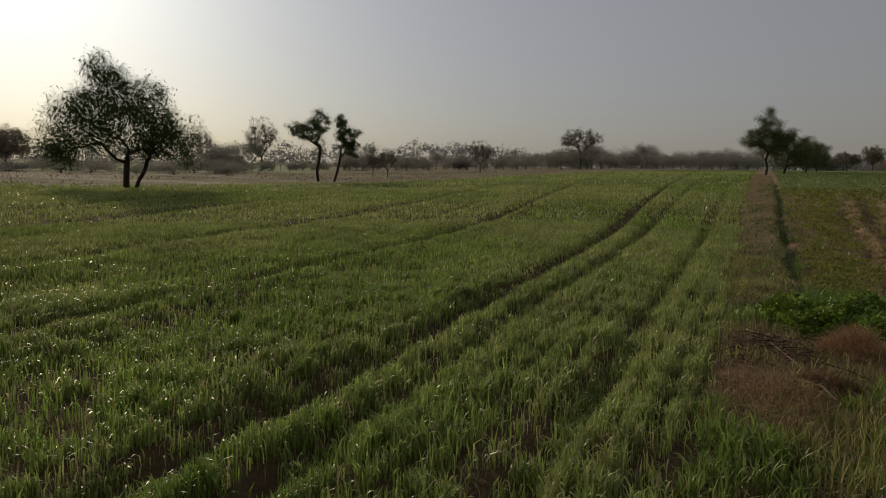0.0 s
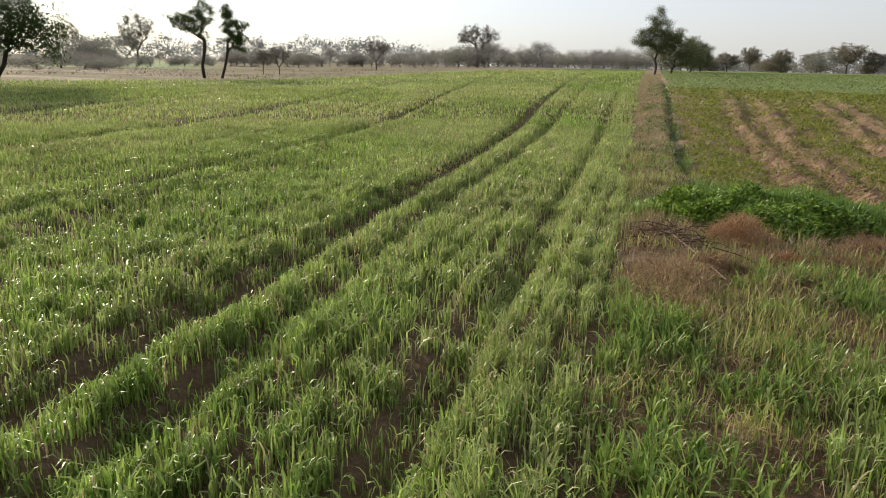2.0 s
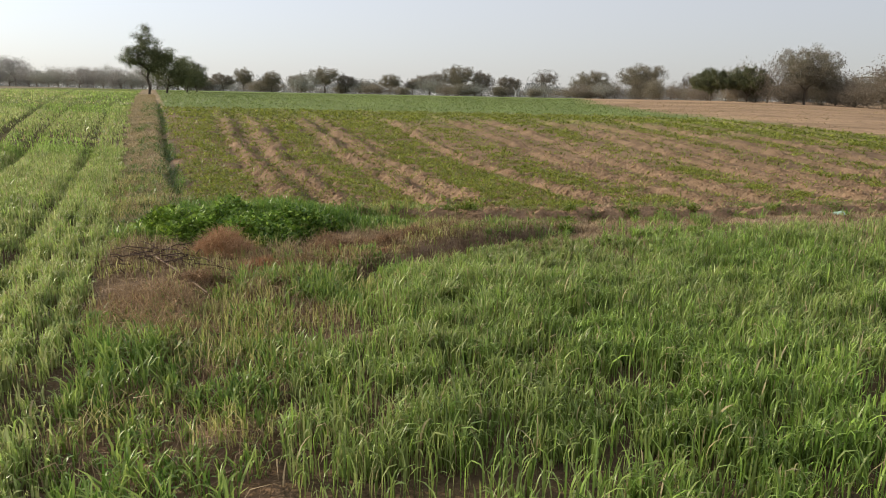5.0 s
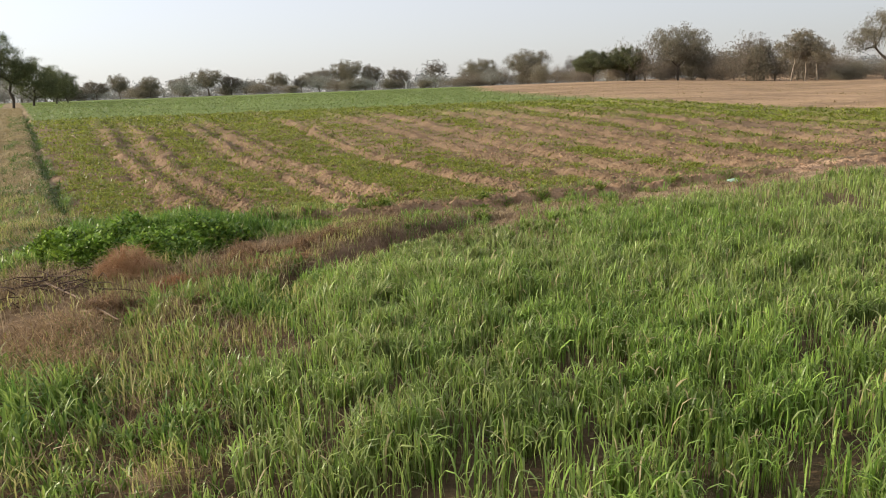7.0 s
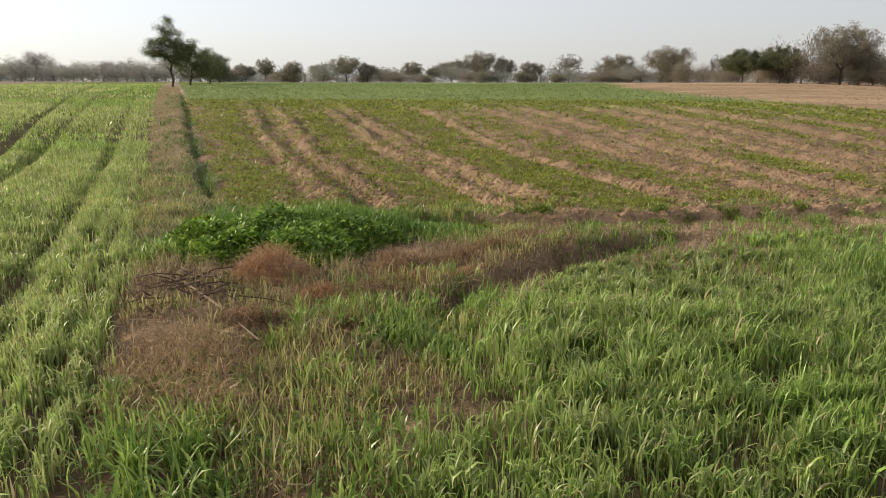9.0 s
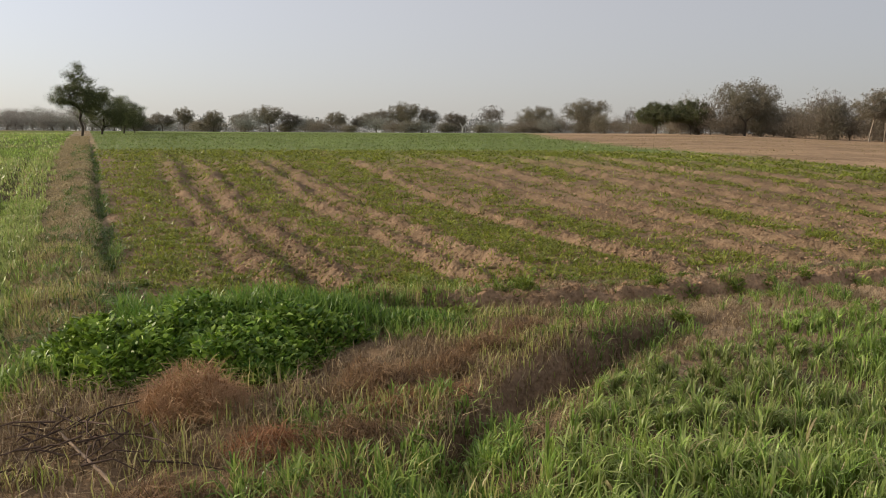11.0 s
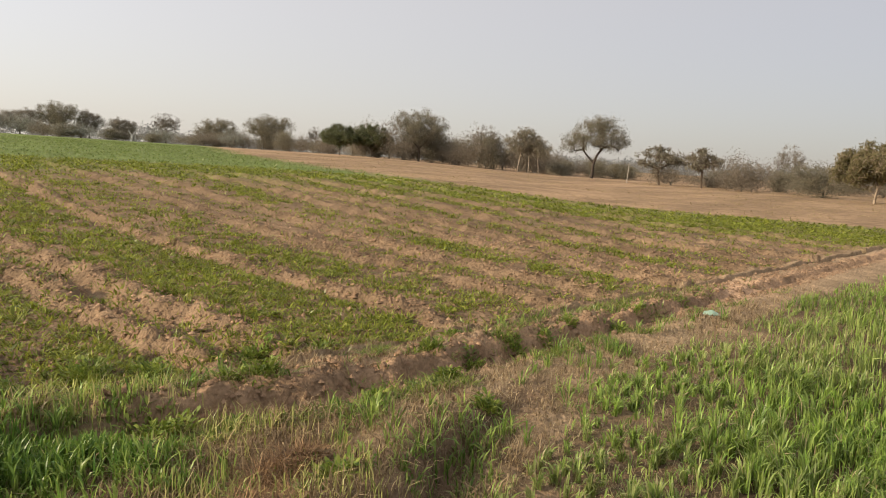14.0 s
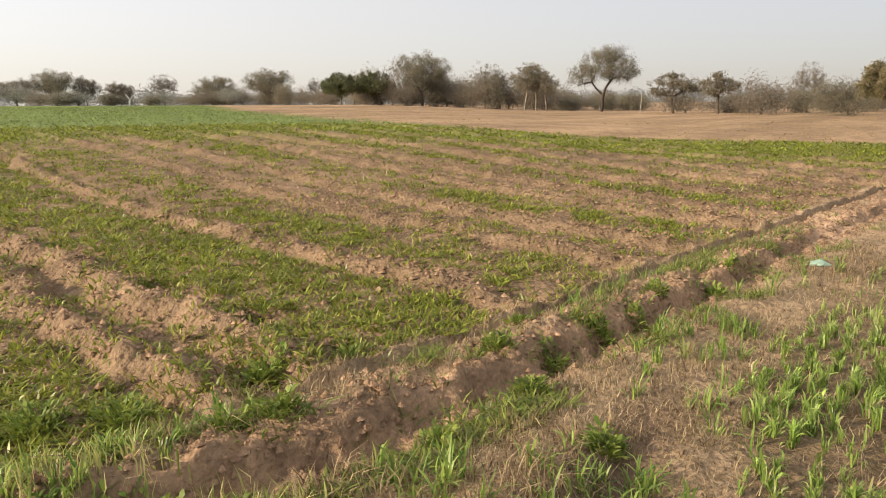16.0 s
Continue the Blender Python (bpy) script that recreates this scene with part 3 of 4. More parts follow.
def stand_copy(ob, x, y, turn=0.0, size=1.0, wide=None):
    wide = size if wide is None else wide
    m = pose(x, y, float(relief(x, y)) - 0.05, 0, 0, turn) @ Matrix.Diagonal((wide, wide, size, 1))
    made = copy_thing(ob, m)
    made.matrix_basis = m
    return made


def polar(bearing, dist):
    return dist * math.sin(radians(bearing)), dist * math.cos(radians(bearing))


# dusty olive foliage, lightened in colour for the haze over the tree line
OLIVE = ((0.18, 0.165, 0.12), (0.25, 0.23, 0.17))
GREEN = ((0.035, 0.06, 0.018), (0.08, 0.11, 0.035))
LIGHT = ((0.085, 0.10, 0.05), (0.15, 0.165, 0.085))
# greys of the far thickets, raised so the colour carries the haze
HAZED = ((0.24, 0.23, 0.21), (0.33, 0.32, 0.3))
HAZED2 = ((0.22, 0.225, 0.19), (0.31, 0.315, 0.275))
# bare-twig grey, also lightened for haze
GREY = ((0.17, 0.155, 0.13), (0.29, 0.265, 0.225))
def upright(h, lean=0.0, n=4):
    return [(lean * (k / n) ** 2, 0.1 * math.sin(k * 1.7) * h * 0.1, h * k / n) for k in range(n + 1)]


# lone leafy trees on the field's edge
big = tree("shade_tree", "dark green leafy tree with drooping feathery branches", "tree",
           [(-2.5, 0, 2.8, 1.6, 1.5, 1.3), (-0.2, 0.3, 3.6, 2.4, 2.2, 1.7), (2.2, 0, 3.0, 1.6, 1.5, 1.3), (-0.8, 0, 5.4, 1.3, 1.2, 1.3), (1.0, -0.2, 4.8, 1.3, 1.2, 1.0), (-2.2, 0, 4.2, 1.2, 1.1, 1.0), (2.8, 0, 1.9, 0.9, 0.8, 0.7), (-3.0, 0, 1.9, 0.9, 0.9, 0.7), (-1.0, 0, 6.5, 0.5, 0.5, 0.7)],
           upright(1.9, 0.12), 0.15, 520, 40000, 0.75, 0.2, 0.036, *GREEN, bark=(0.05, 0.04, 0.03), hang=0.7)
stand(big, -30.6, 25.4, 50)
stem = tree("leaning_tree", "slim leaning second stem beside the shade tree", "tree",
            [(0.9, 0, 2.6, 1.1, 1.0, 0.9)], [(0, 0, 0), (0.15, 0, 0.5), (0.45, 0, 1.0), (0.6, 0, 1.6)], 0.1, 40, 1500, 0.4, 0.15, 0.045, *GREEN, bark=(0.05, 0.04, 0.03), hang=0.7)
stand(stem, -30.3, 25.75, 50)
mid = tree("thorn_tree", "slender dark leafy tree with bare trunk", "tree",
           [(-0.9, 0, 4.2, 1.3, 1.0, 0.8), (0.2, 0, 5.0, 0.9, 0.8, 1.0), (-2.0, 0, 4.4, 0.8, 0.7, 0.5), (-0.2, 0, 3.5, 0.8, 0.6, 0.7)], [(0, 0, 0), (-0.1, 0, 1.0), (0.12, 0, 2.0), (0.2, 0, 2.9)], 0.12, 130, 8000, 0.45, 0.16, 0.045, *GREEN, bark=(0.05, 0.04, 0.03), hang=0.6, group="field edge pair")
stand(mid, -33.9, 47.1, 36)
mid2 = tree("thorn_tree", "slender dark leafy tree with hanging foliage", "tree",
            [(0.6, 0, 4.5, 0.6, 0.6, 1.1), (1.15, 0, 3.6, 0.75, 0.6, 1.1), (1.6, 0, 2.7, 0.5, 0.5, 0.9), (1.9, 0, 4.1, 0.4, 0.4, 0.3)], [(0, 0, 0), (0.3, 0, 1.0), (0.5, 0, 1.9), (0.6, 0, 2.8)], 0.1, 110, 8500, 0.36, 0.16, 0.045, *GREEN, bark=(0.05, 0.04, 0.03), hang=0.9, group="field edge pair")
stand(mid2, -32.8, 47.8, 36)

# clump on the bund
row = tree("bund_tree", "leafy green tree on the bund between the fields", "tree",
           [(0.2, 0, 3.7, 1.9, 1.7, 1.2), (-1.2, 0, 3.4, 1.3, 1.2, 1.0), (0.1, 0, 5.0, 1.1, 1.0, 0.9), (0.0, 0, 6.0, 0.5, 0.5, 0.7), (1.6, 0, 3.2, 1.2, 1.1, 1.2), (0.6, 0, 2.4, 1.0, 0.9, 0.7)], [(0, 0, 0), (0.1, 0, 0.8), (-0.1, 0, 1.5), (0.1, 0, 2.2)], 0.11, 170, 15000, 0.6, 0.16, 0.055, *LIGHT, bark=(0.06, 0.05, 0.04), hang=0.5, group="bund trees")
stand(row, -0.1, 72, 0)
sprout = tree("bund_tree", "low dense leafy tree on the bund", "tree",
              [(0.3, 0, 2.8, 2.1, 1.8, 1.9), (1.5, 0, 2.0, 1.7, 1.5, 1.5), (-0.6, 0, 3.9, 1.2, 1.0, 1.0), (-1.2, 0, 2.0, 1.3, 1.2, 1.3)], upright(0.9, 0.2), 0.12, 150, 13000, 0.65, 0.16, 0.06, *LIGHT, bark=(0.06, 0.05, 0.04), hang=0.4, group="bund trees")
stand(sprout, 1.7, 84, 0, 1.02)
stand_copy(sprout, 4.3, 95, 70, 0.95)
stand_copy(sprout, 6.0, 104, 160, 0.8)


def shrub(name, label, h, w, ends, leaves, colours, bark=(0.16, 0.14, 0.11), leaf=(0.3, 0.1), category="shrub", twigs=300, group=""):
    blobs = [(rng.uniform(-0.25, 0.25) * w, rng.uniform(-0.25, 0.25) * w, h * rng.uniform(0.34, 0.6), w * 0.3, w * 0.3, h * 0.36) for _ in range(5)]
    return tree(name, label, category, blobs, [(0, 0, 0), (0.05, 0, 0.12 * h), (0, 0.05, 0.22 * h)], 0.03 * h, int(ends * 1.6), int(leaves * 2.4), 0.2 * w, 0.75 * leaf[0], 0.8 * leaf[1], *colours, bark=bark, hang=0.0, twigs=twigs, group=group, far=True)


def dome(h, w, ends, leaves, colours, label, bark=(0.12, 0.10, 0.08), low=0.24, group="", name="dome_tree"):
    blobs = [(0, 0, 0.6 * h, 0.48 * w, 0.48 * w, 0.26 * h), (-0.26 * w, 0, 0.5 * h, 0.25 * w, 0.25 * w, 0.22 * h), (0.27 * w, 0, 0.52 * h, 0.24 * w, 0.24 * w, 0.22 * h), (0.03 * w, 0, 0.75 * h, 0.36 * w, 0.36 * w, 0.2 * h), (0, 0.2 * w, 0.45 * h, 0.3 * w, 0.2 * w, 0.15 * h)]
    return tree(name, label, "tree", blobs, upright(low * h, 0.02 * h), 0.021 * h, int(ends * 1.7), int(leaves * 5.5), 0.09 * w, 0.28, 0.125, *colours, bark=bark, hang=-0.2, twigs=int(leaves * 0.8), group=group, far=True)


# tree line to the north-east, each with its own place and size
T_DOME = dome(9.5, 11.5, 150, 3800, OLIVE, "wide domed thorn tree with fine olive foliage", group="north-east tree line")
# T_DOME2 and T_BUSH have haze lightening in their crown colours too
T_DOME2 = dome(9.0, 11.0, 130, 3400, ((0.2, 0.18, 0.145), (0.27, 0.245, 0.2)), "domed half-bare tree with grey-brown twigs", group="north-east tree line", low=0.35)
T_GREEN = dome(6.0, 8.0, 110, 4200, ((0.10, 0.115, 0.055), (0.15, 0.165, 0.085)), "leafy green round tree at the fallow's edge", low=0.22, group="north-east tree line")
T_BARE = tree("bare_tree", "bare grey-brown tree with a round twiggy crown", "tree",
              [(0, 0, 5.4, 3.0, 3.0, 2.0), (-1.4, 0, 4.7, 1.8, 1.8, 1.5), (1.5, 0, 4.8, 1.8, 1.8, 1.5)], upright(1.9), 0.15, 230, 0, 0.55, 0.4, 0.1, *GREY, bark=(0.14, 0.12, 0.095), twigs=2600, group="bare trees")
T_BUSH = shrub("thicket", "brown twiggy thicket at the field's end", 4.2, 8.0, 70, 2000, ((0.18, 0.155, 0.12), (0.26, 0.225, 0.175)), leaf=(0.4, 0.13), twigs=500, group="thickets")
T_BUSH2 = shrub("thicket", "dull olive thorn thicket", 4.0, 7.0, 70, 2600, OLIVE, leaf=(0.4, 0.13), twigs=400, group="thickets")
F_BUSH = shrub("thicket", "grey leafless thicket on the far field edge", 6.0, 9.0, 60, 1500, HAZED, leaf=(0.5, 0.17), twigs=300, group="far thickets")
F_BUSH2 = shrub("thicket", "dull grey-green thicket on the far field edge", 5.6, 8.0, 60, 1500, HAZED2, leaf=(0.5, 0.17), twigs=300, group="far thickets")
T_LAYER = tree("umbrella_thorn", "low flat-topped thorn tree with olive foliage", "tree",
               [(0, 0, 3.3, 3.0, 2.6, 0.5), (-1.6, 0, 2.6, 1.6, 1.5, 0.4), (1.7, 0, 2.4, 1.6, 1.5, 0.5), (0.4, 0, 4.0, 1.3, 1.3, 0.35)], upright(0.9, 0.2), 0.14, 110, 2400, 0.5, 0.32, 0.11, *OLIVE, hang=-0.1, twigs=1100, group="thorn trees")

flat = tree("acacia", "tall thorn tree with a forked dark trunk and domed crown", "tree",
            [(0.2, 0, 7.0, 4.6, 4.3, 2.2), (-2.8, 0, 5.4, 2.4, 2.4, 1.5), (3.0, 0, 5.6, 2.3, 2.3, 1.4), (0.8, 0, 8.6, 2.8, 2.8, 1.2)], [(0, 0, 0), (0.1, 0, 0.9), (0.05, 0, 1.8), (0.15, 0, 2.5)], 0.24, 240, 15000, 1.15, 0.26, 0.08, *OLIVE, bark=(0.05, 0.04, 0.032), hang=-0.2, twigs=2600)
stand(flat, 102.6, 50.1, -66)
pale_tree = tree("pale_trunk_tree", "thin tree with whitish trunk and sparse foliage", "tree",
                 [(0, 0, 5.4, 2.3, 2.3, 2.2), (-0.8, 0, 4.2, 1.6, 1.6, 1.3), (1.0, 0, 6.4, 1.3, 1.3, 1.2)], upright(2.6, 0.3), 0.1, 130, 3400, 0.6, 0.3, 0.1, *OLIVE, bark=(0.25, 0.21, 0.165), twigs=1200, group="pale trees")
stand(pale_tree, 101.0, 62.8, -58)
stand_copy(pale_tree, 104.2, 62.5, 40, 1.0)
stand_copy(pale_tree, 102.8, 59.8, 120, 0.82, 0.8)

LINE_NORTH = [  # what, x, y, height factor, width factor
    (T_DOME2, 75.8, 191.4, 0.78, 1.0), (T_DOME, 83.6, 188.1, 1.0, 1.05), (T_DOME2, 89.9, 185.2, 0.88, 0.66), (T_DOME2, 99.3, 186.0, 0.73, 0.85),
    (T_BARE, 108.7, 180.6, 1.1, 1.5), (T_DOME, 111.3, 161.0, 0.84, 1.0), (T_DOME, 115.8, 145.0, 1.0, 1.2), (T_BARE, 124.2, 137.8, 0.9, 0.6),
    (T_DOME2, 15.4, 169.2, 0.5, 0.6), (T_DOME, 20.0, 168.7, 0.62, 0.45), (T_DOME, 26.2, 167.9, 0.56, 0.45), (T_DOME2, 36.0, 186.4, 0.6, 0.55),
    (T_DOME, 43.0, 185.0, 0.78, 0.9), (T_DOME2, 48.4, 183.6, 0.62, 0.55), (T_BUSH, 56.8, 191.7, 1.0, 1.0), (T_DOME, 62.9, 189.8, 0.66, 0.62), (T_DOME2, 69.0, 187.6, 0.55, 0.45),
]
LINE_EAST = [
    (T_GREEN, 90.3, 94.1, 0.98, 1.05), (T_GREEN, 94.4, 90.0, 1.04, 0.95), (T_DOME, 103.8, 86.4, 1.1, 1.05), (T_BUSH, 108.4, 80.3, 1.25, 1.2),
    (T_BARE, 107.1, 73.2, 1.05, 0.9), (T_BUSH2, 109.6, 58.8, 0.6, 0.8), (T_LAYER, 82.7, 32.4, 1.08, 1.0), (T_LAYER, 79.3, 26.4, 1.02, 0.9),
    (T_BUSH, 75.4, 21.3, 0.95, 0.95), (T_BARE, 90.9, 19.8, 0.75, 0.6), (T_BUSH2, 71.6, 13.4, 0.85, 0.85), (T_BUSH2, 64.5, 5.5, 0.9, 0.9),
    (T_BUSH, 112, 97, 1.1, 1.1), (T_BUSH, 117, 88, 1.2, 1.2), (T_BUSH, 120, 70, 1.2, 1.2), (T_BUSH2, 122, 128, 1.0, 1.2), (T_BUSH, 100, 150, 0.9, 1.2), (T_BUSH2, 92, 178, 0.8, 1.2),
    (T_BUSH2, 116, 52, 0.8, 1.0), (T_BUSH, 96, 8, 0.9, 1.1), (T_BUSH2, 88, -2, 1.0, 1.1), (T_DOME2, 84, -14, 0.6, 0.7),
]
used = set()
for i, (kind, x, y, fh, fw) in enumerate(LINE_NORTH + LINE_EAST):
    turn = (i * 67) % 360
    if kind in used:
        stand_copy(kind, x, y, turn, fh, fw)
    else:
        used.add(kind)
        stand(kind, x, y, turn, fh, fw)

for i in range(30):
    b = 34 + 34 * (i + 0.7 * rng.uniform()) / 30
    kind = (T_BUSH, T_BUSH2)[i % 2]
    tall = rng.uniform(0.75, 1.2) * (0.8 if b > 62 else 1.55 if b > 44 else 1.0)
    stand_copy(kind, *polar(b, rng.uniform(128, 150) + 60 * max(0.0, (46 - b) / 12)), rng.uniform(0, 360), tall, rng.uniform(1.0, 1.5))
for i in range(20):
    b = 3 + 34 * (i + rng.uniform()) / 20
    stand_copy((T_BUSH2, F_BUSH2, T_BUSH)[i % 3], *polar(b, rng.uniform(176, 205)), rng.uniform(0, 360), rng.uniform(0.55, 0.95), rng.uniform(1.0, 1.5))
for i in range(9):
    stand_copy((T_BUSH, T_BUSH2)[i % 2], *polar(68 + 22 * (i + rng.uniform()) / 9, rng.uniform(88, 110)), rng.uniform(0, 360), rng.uniform(0.5, 0.85), rng.uniform(0.8, 1.2))

olive_tree = dome(4.9, 6.8, 120, 4200, ((0.15, 0.135, 0.07), (0.23, 0.2, 0.11)), "rounded olive thorn tree with a pale forked trunk", bark=(0.3, 0.24, 0.18), low=0.25, name="thorn_bush")
stand(olive_tree, 63.2, 8.8, -80)

dead = tagged(new("dead_tree"), "whitish forked dead trunk before the far trees", "tree")
part("trunk", tubes("dead_trunk", [(0, 0, 0, 0.2, 0, 1.4, 0.3, 0.24), (0.2, 0, 1.4, -0.7, 0, 2.9, 0.2, 0.12), (0.2, 0, 1.4, 1.0, 0.1, 2.7, 0.2, 0.1), (0.9, 0, 0, 0.95, 0, 1.7, 0.2, 0.14)], np.array((0.55, 0.53, 0.5)), 6), dead)
stand(dead, 94.4, 173.0, -28)

# tree line to the north-west, half bare, its grey lightened further as painted haze
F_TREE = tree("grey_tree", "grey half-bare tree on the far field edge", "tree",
              [(0, 0, 4.6, 3.2, 3.2, 1.8), (1.2, 0, 5.4, 2.0, 2.0, 1.3)], upright(1.8), 0.14, 90, 4500, 1.3, 0.3, 0.1, *HAZED, bark=(0.17, 0.15, 0.13), twigs=400, group="far thickets", far=True)
stand(F_BUSH, *polar(-44.5, 140), 10)
stand(F_BUSH2, *polar(-43, 142), 70)
stand(F_TREE, *polar(-41, 150), 30)
round_tree = tree("round_tree", "tall bare tree with a rounded umbrella crown", "tree",
                  [(0, 0, 7.6, 4.2, 4.2, 2.0), (-2.0, 0, 6.8, 2.4, 2.4, 1.5), (2.2, 0, 6.9, 2.4, 2.4, 1.5)], upright(3.4), 0.26, 240, 900, 0.7, 0.4, 0.12, *GREY, bark=(0.12, 0.10, 0.08), twigs=3200)
stand(round_tree, -41.2, 164.9, 14, 1.03, 1.15)
stand_copy(T_BARE, -96.9, 114.5, 30, 1.5, 1.2)
stand_copy(T_BARE, -119.6, 120.9, 80, 1.3, 0.8)
stand_copy(T_DOME2, -93.3, 58.3, 20, 0.72, 0.7)
stand_copy(T_DOME2, -99, 60, 60, 0.6, 0.6)
stand_copy(T_BARE, -43.6, 106.4, 10, 0.72, 0.75)
stand_copy(T_BARE, -37.5, 64.9, 40, 0.43, 0.4)
stand_copy(T_BARE, -38.9, 64.1, 140, 0.4, 0.3)
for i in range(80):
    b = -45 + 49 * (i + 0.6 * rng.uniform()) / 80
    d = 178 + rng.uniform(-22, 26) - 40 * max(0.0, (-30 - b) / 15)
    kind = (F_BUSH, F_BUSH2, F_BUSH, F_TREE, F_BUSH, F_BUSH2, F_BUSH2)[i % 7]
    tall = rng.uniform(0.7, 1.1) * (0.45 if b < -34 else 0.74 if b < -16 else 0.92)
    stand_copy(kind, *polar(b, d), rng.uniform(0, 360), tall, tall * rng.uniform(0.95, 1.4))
for i in range(18):
    b = -60 + 28 * (i + rng.uniform()) / 26
    stand_copy((F_BUSH, F_BUSH2)[i % 2], *polar(b, rng.uniform(80, 120)), rng.uniform(0, 360), rng.uniform(0.2, 0.38), rng.uniform(0.4, 0.8))

# low farm shed far to the north-west
def block(name, size, at, colour, parent, label=""):
    bm = bmesh.new()
    bmesh.ops.create_cube(bm, size=1.0)
    bmesh.ops.scale(bm, vec=size, verts=bm.verts)
    bmesh.ops.bevel(bm, geom=bm.edges[:], offset=0.03, segments=1)
    bmesh.ops.translate(bm, vec=at, verts=bm.verts)
    me = bpy.data.meshes.new(name)
    bm.to_mesh(me)
    bm.free()
    return part(name, tint_all(me, colour, PLAIN), parent, label)


shed = tagged(new("farm_shed"), "low pale farm shed with a flat roof beyond the field", "shed")
block("wall", (7.0, 0.3, 2.9), (0, 2.2, 1.45), (0.42, 0.42, 0.4), shed)
block("side_wall", (0.3, 4.4, 2.9), (-3.35, 0, 1.45), (0.42, 0.42, 0.4), shed)
block("side_wall", (0.3, 4.4, 2.9), (3.35, 0, 1.45), (0.42, 0.42, 0.4), shed)
for k in range(4):
    block("pillar", (0.35, 0.35, 2.9), (-3.3 + 2.2 * k, -2.2, 1.45), (0.4, 0.4, 0.38), shed)
block("roof", (7.8, 5.4, 0.3), (0, 0, 3.05), (0.45, 0.46, 0.45), shed, "flat grey roof slab")
shed.matrix_basis = pose(-141, 153, float(relief(-141, 153)), 0, 0, 42)

# woods far behind, with distance haze mixed into their pale grey colour
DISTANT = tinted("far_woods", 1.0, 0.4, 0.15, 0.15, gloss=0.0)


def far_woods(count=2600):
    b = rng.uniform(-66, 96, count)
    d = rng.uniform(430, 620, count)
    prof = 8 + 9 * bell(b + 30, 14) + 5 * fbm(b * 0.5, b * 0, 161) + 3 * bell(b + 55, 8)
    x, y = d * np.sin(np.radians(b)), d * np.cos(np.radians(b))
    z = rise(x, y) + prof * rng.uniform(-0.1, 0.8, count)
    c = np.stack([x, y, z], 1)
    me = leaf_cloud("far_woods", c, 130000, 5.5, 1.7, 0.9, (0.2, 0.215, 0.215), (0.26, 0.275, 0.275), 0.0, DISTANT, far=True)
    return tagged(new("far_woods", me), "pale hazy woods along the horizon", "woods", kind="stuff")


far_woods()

# ---- margins, weeds and crop ----


def stuff(name, label, category, me):
    return tagged(new(name, me), label, category, kind="stuff")


def margin_mask(x, y):
    wa, wb, pl, gr, fa, sa = zones(x, y)
    return np.clip(1 - wa - wb - pl - gr - fa - sa, 0, 1)


def bare_gully(x, y):
    return 0.85 * bell(y - gully(x) + 0.02, 0.14) * smooth(1.6, 2.2, x) * smooth(5.2, 4.4, x) * smooth(0.3, 0.5, fbm(x * 2, y * 2, 175))


# dry grass on the bund and the path
x, y = scatter(330000, 0.2, 11, -60, 130, power=0.6)
bed = smooth(0.3, 0.1, np.abs(y - ditch(x) - 0.08)) * smooth(2.6, 3.4, x)
x, y = keep(margin_mask(x, y) * (0.25 + 0.75 * smooth(0.35, 0.6, fbm(x * 1.8, y * 1.8, 171))) * (1 - 0.93 * bed) * (1 - 0.25 * smooth(5, 3.5, y)) * (1 - bare_gully(x, y)), x, y)
n = len(x)
tint = mixed(n, (0.13, 0.085, 0.045), (0.44, 0.335, 0.19), 1.4)
stuff("dry_grass", "short dead brown grass on the bund and path", "grass",
      strips("dry_grass", on_ground(x, y), 0.10 * (1 - 0.45 * smooth(3.2, 4.8, x)) * (0.35 + 1.3 * vnoise(x * 5, y * 5, 261)) * rng.uniform(0.4, 1.6, n), 0.0055 * rng.uniform(0.6, 1.4, n), tint, 0.3, 0.5, 2, STRAW))
x, y = scatter(230000, 0.5, 9, -10, 115, power=0.7)
path = margin_mask(x, y) + 0.6 * zones(x, y)[1] * smooth(1.4, 0.2, edge_b(x) - y)
x, y = keep(np.clip(path * smooth(1.0, 2.2, x) * (0.3 + 0.7 * smooth(0.35, 0.55, fbm(x * 2.5, y * 2.5, 173))) * (1 - 0.9 * smooth(0.3, 0.1, np.abs(y - ditch(x) - 0.08))) * (1 - bare_gully(x, y)), 0, 1), x, y)
n = len(x)
stuff("dry_grass", "dense short grey-brown dead grass on the footpath", "grass",
      strips("path_grass", on_ground(x, y), 0.055 * (0.4 + 1.1 * fbm(x * 3, y * 3, 263)) * rng.uniform(0.5, 1.6, n), 0.006 * rng.uniform(0.6, 1.4, n), mixed(n, (0.15, 0.105, 0.06), (0.42, 0.34, 0.21)), 0.3, 0.3, 1, STRAW))
x = rng.uniform(-1.4, 0.6, 80000)
y = 7.5 + 64 * rng.uniform(0, 1, 80000) ** 2
x, y = keep(margin_mask(x, y) * smooth(0.5, 0.3, x), x, y)
n = len(x)
stuff("dry_grass", "dead brown grass along the far bund", "grass",
      strips("far_dry_grass", on_ground(x, y), 0.07 * rng.uniform(0.4, 1.5, n), 0.012 * rng.uniform(0.6, 1.4, n), mixed(n, (0.24, 0.2, 0.1), (0.5, 0.41, 0.23)), 0.6, 0.6, 2, STRAW))


def tufts(x, y, per, reach):
    """Blades stand together in tufts."""
    k = np.repeat(np.arange(len(x)), per)
    a, r = rng.uniform(0, 2 * math.pi, len(k)), reach * rng.uniform(0, 1, len(k)) ** 0.7
    return x[k] + r * np.cos(a), y[k] + r * np.sin(a), a


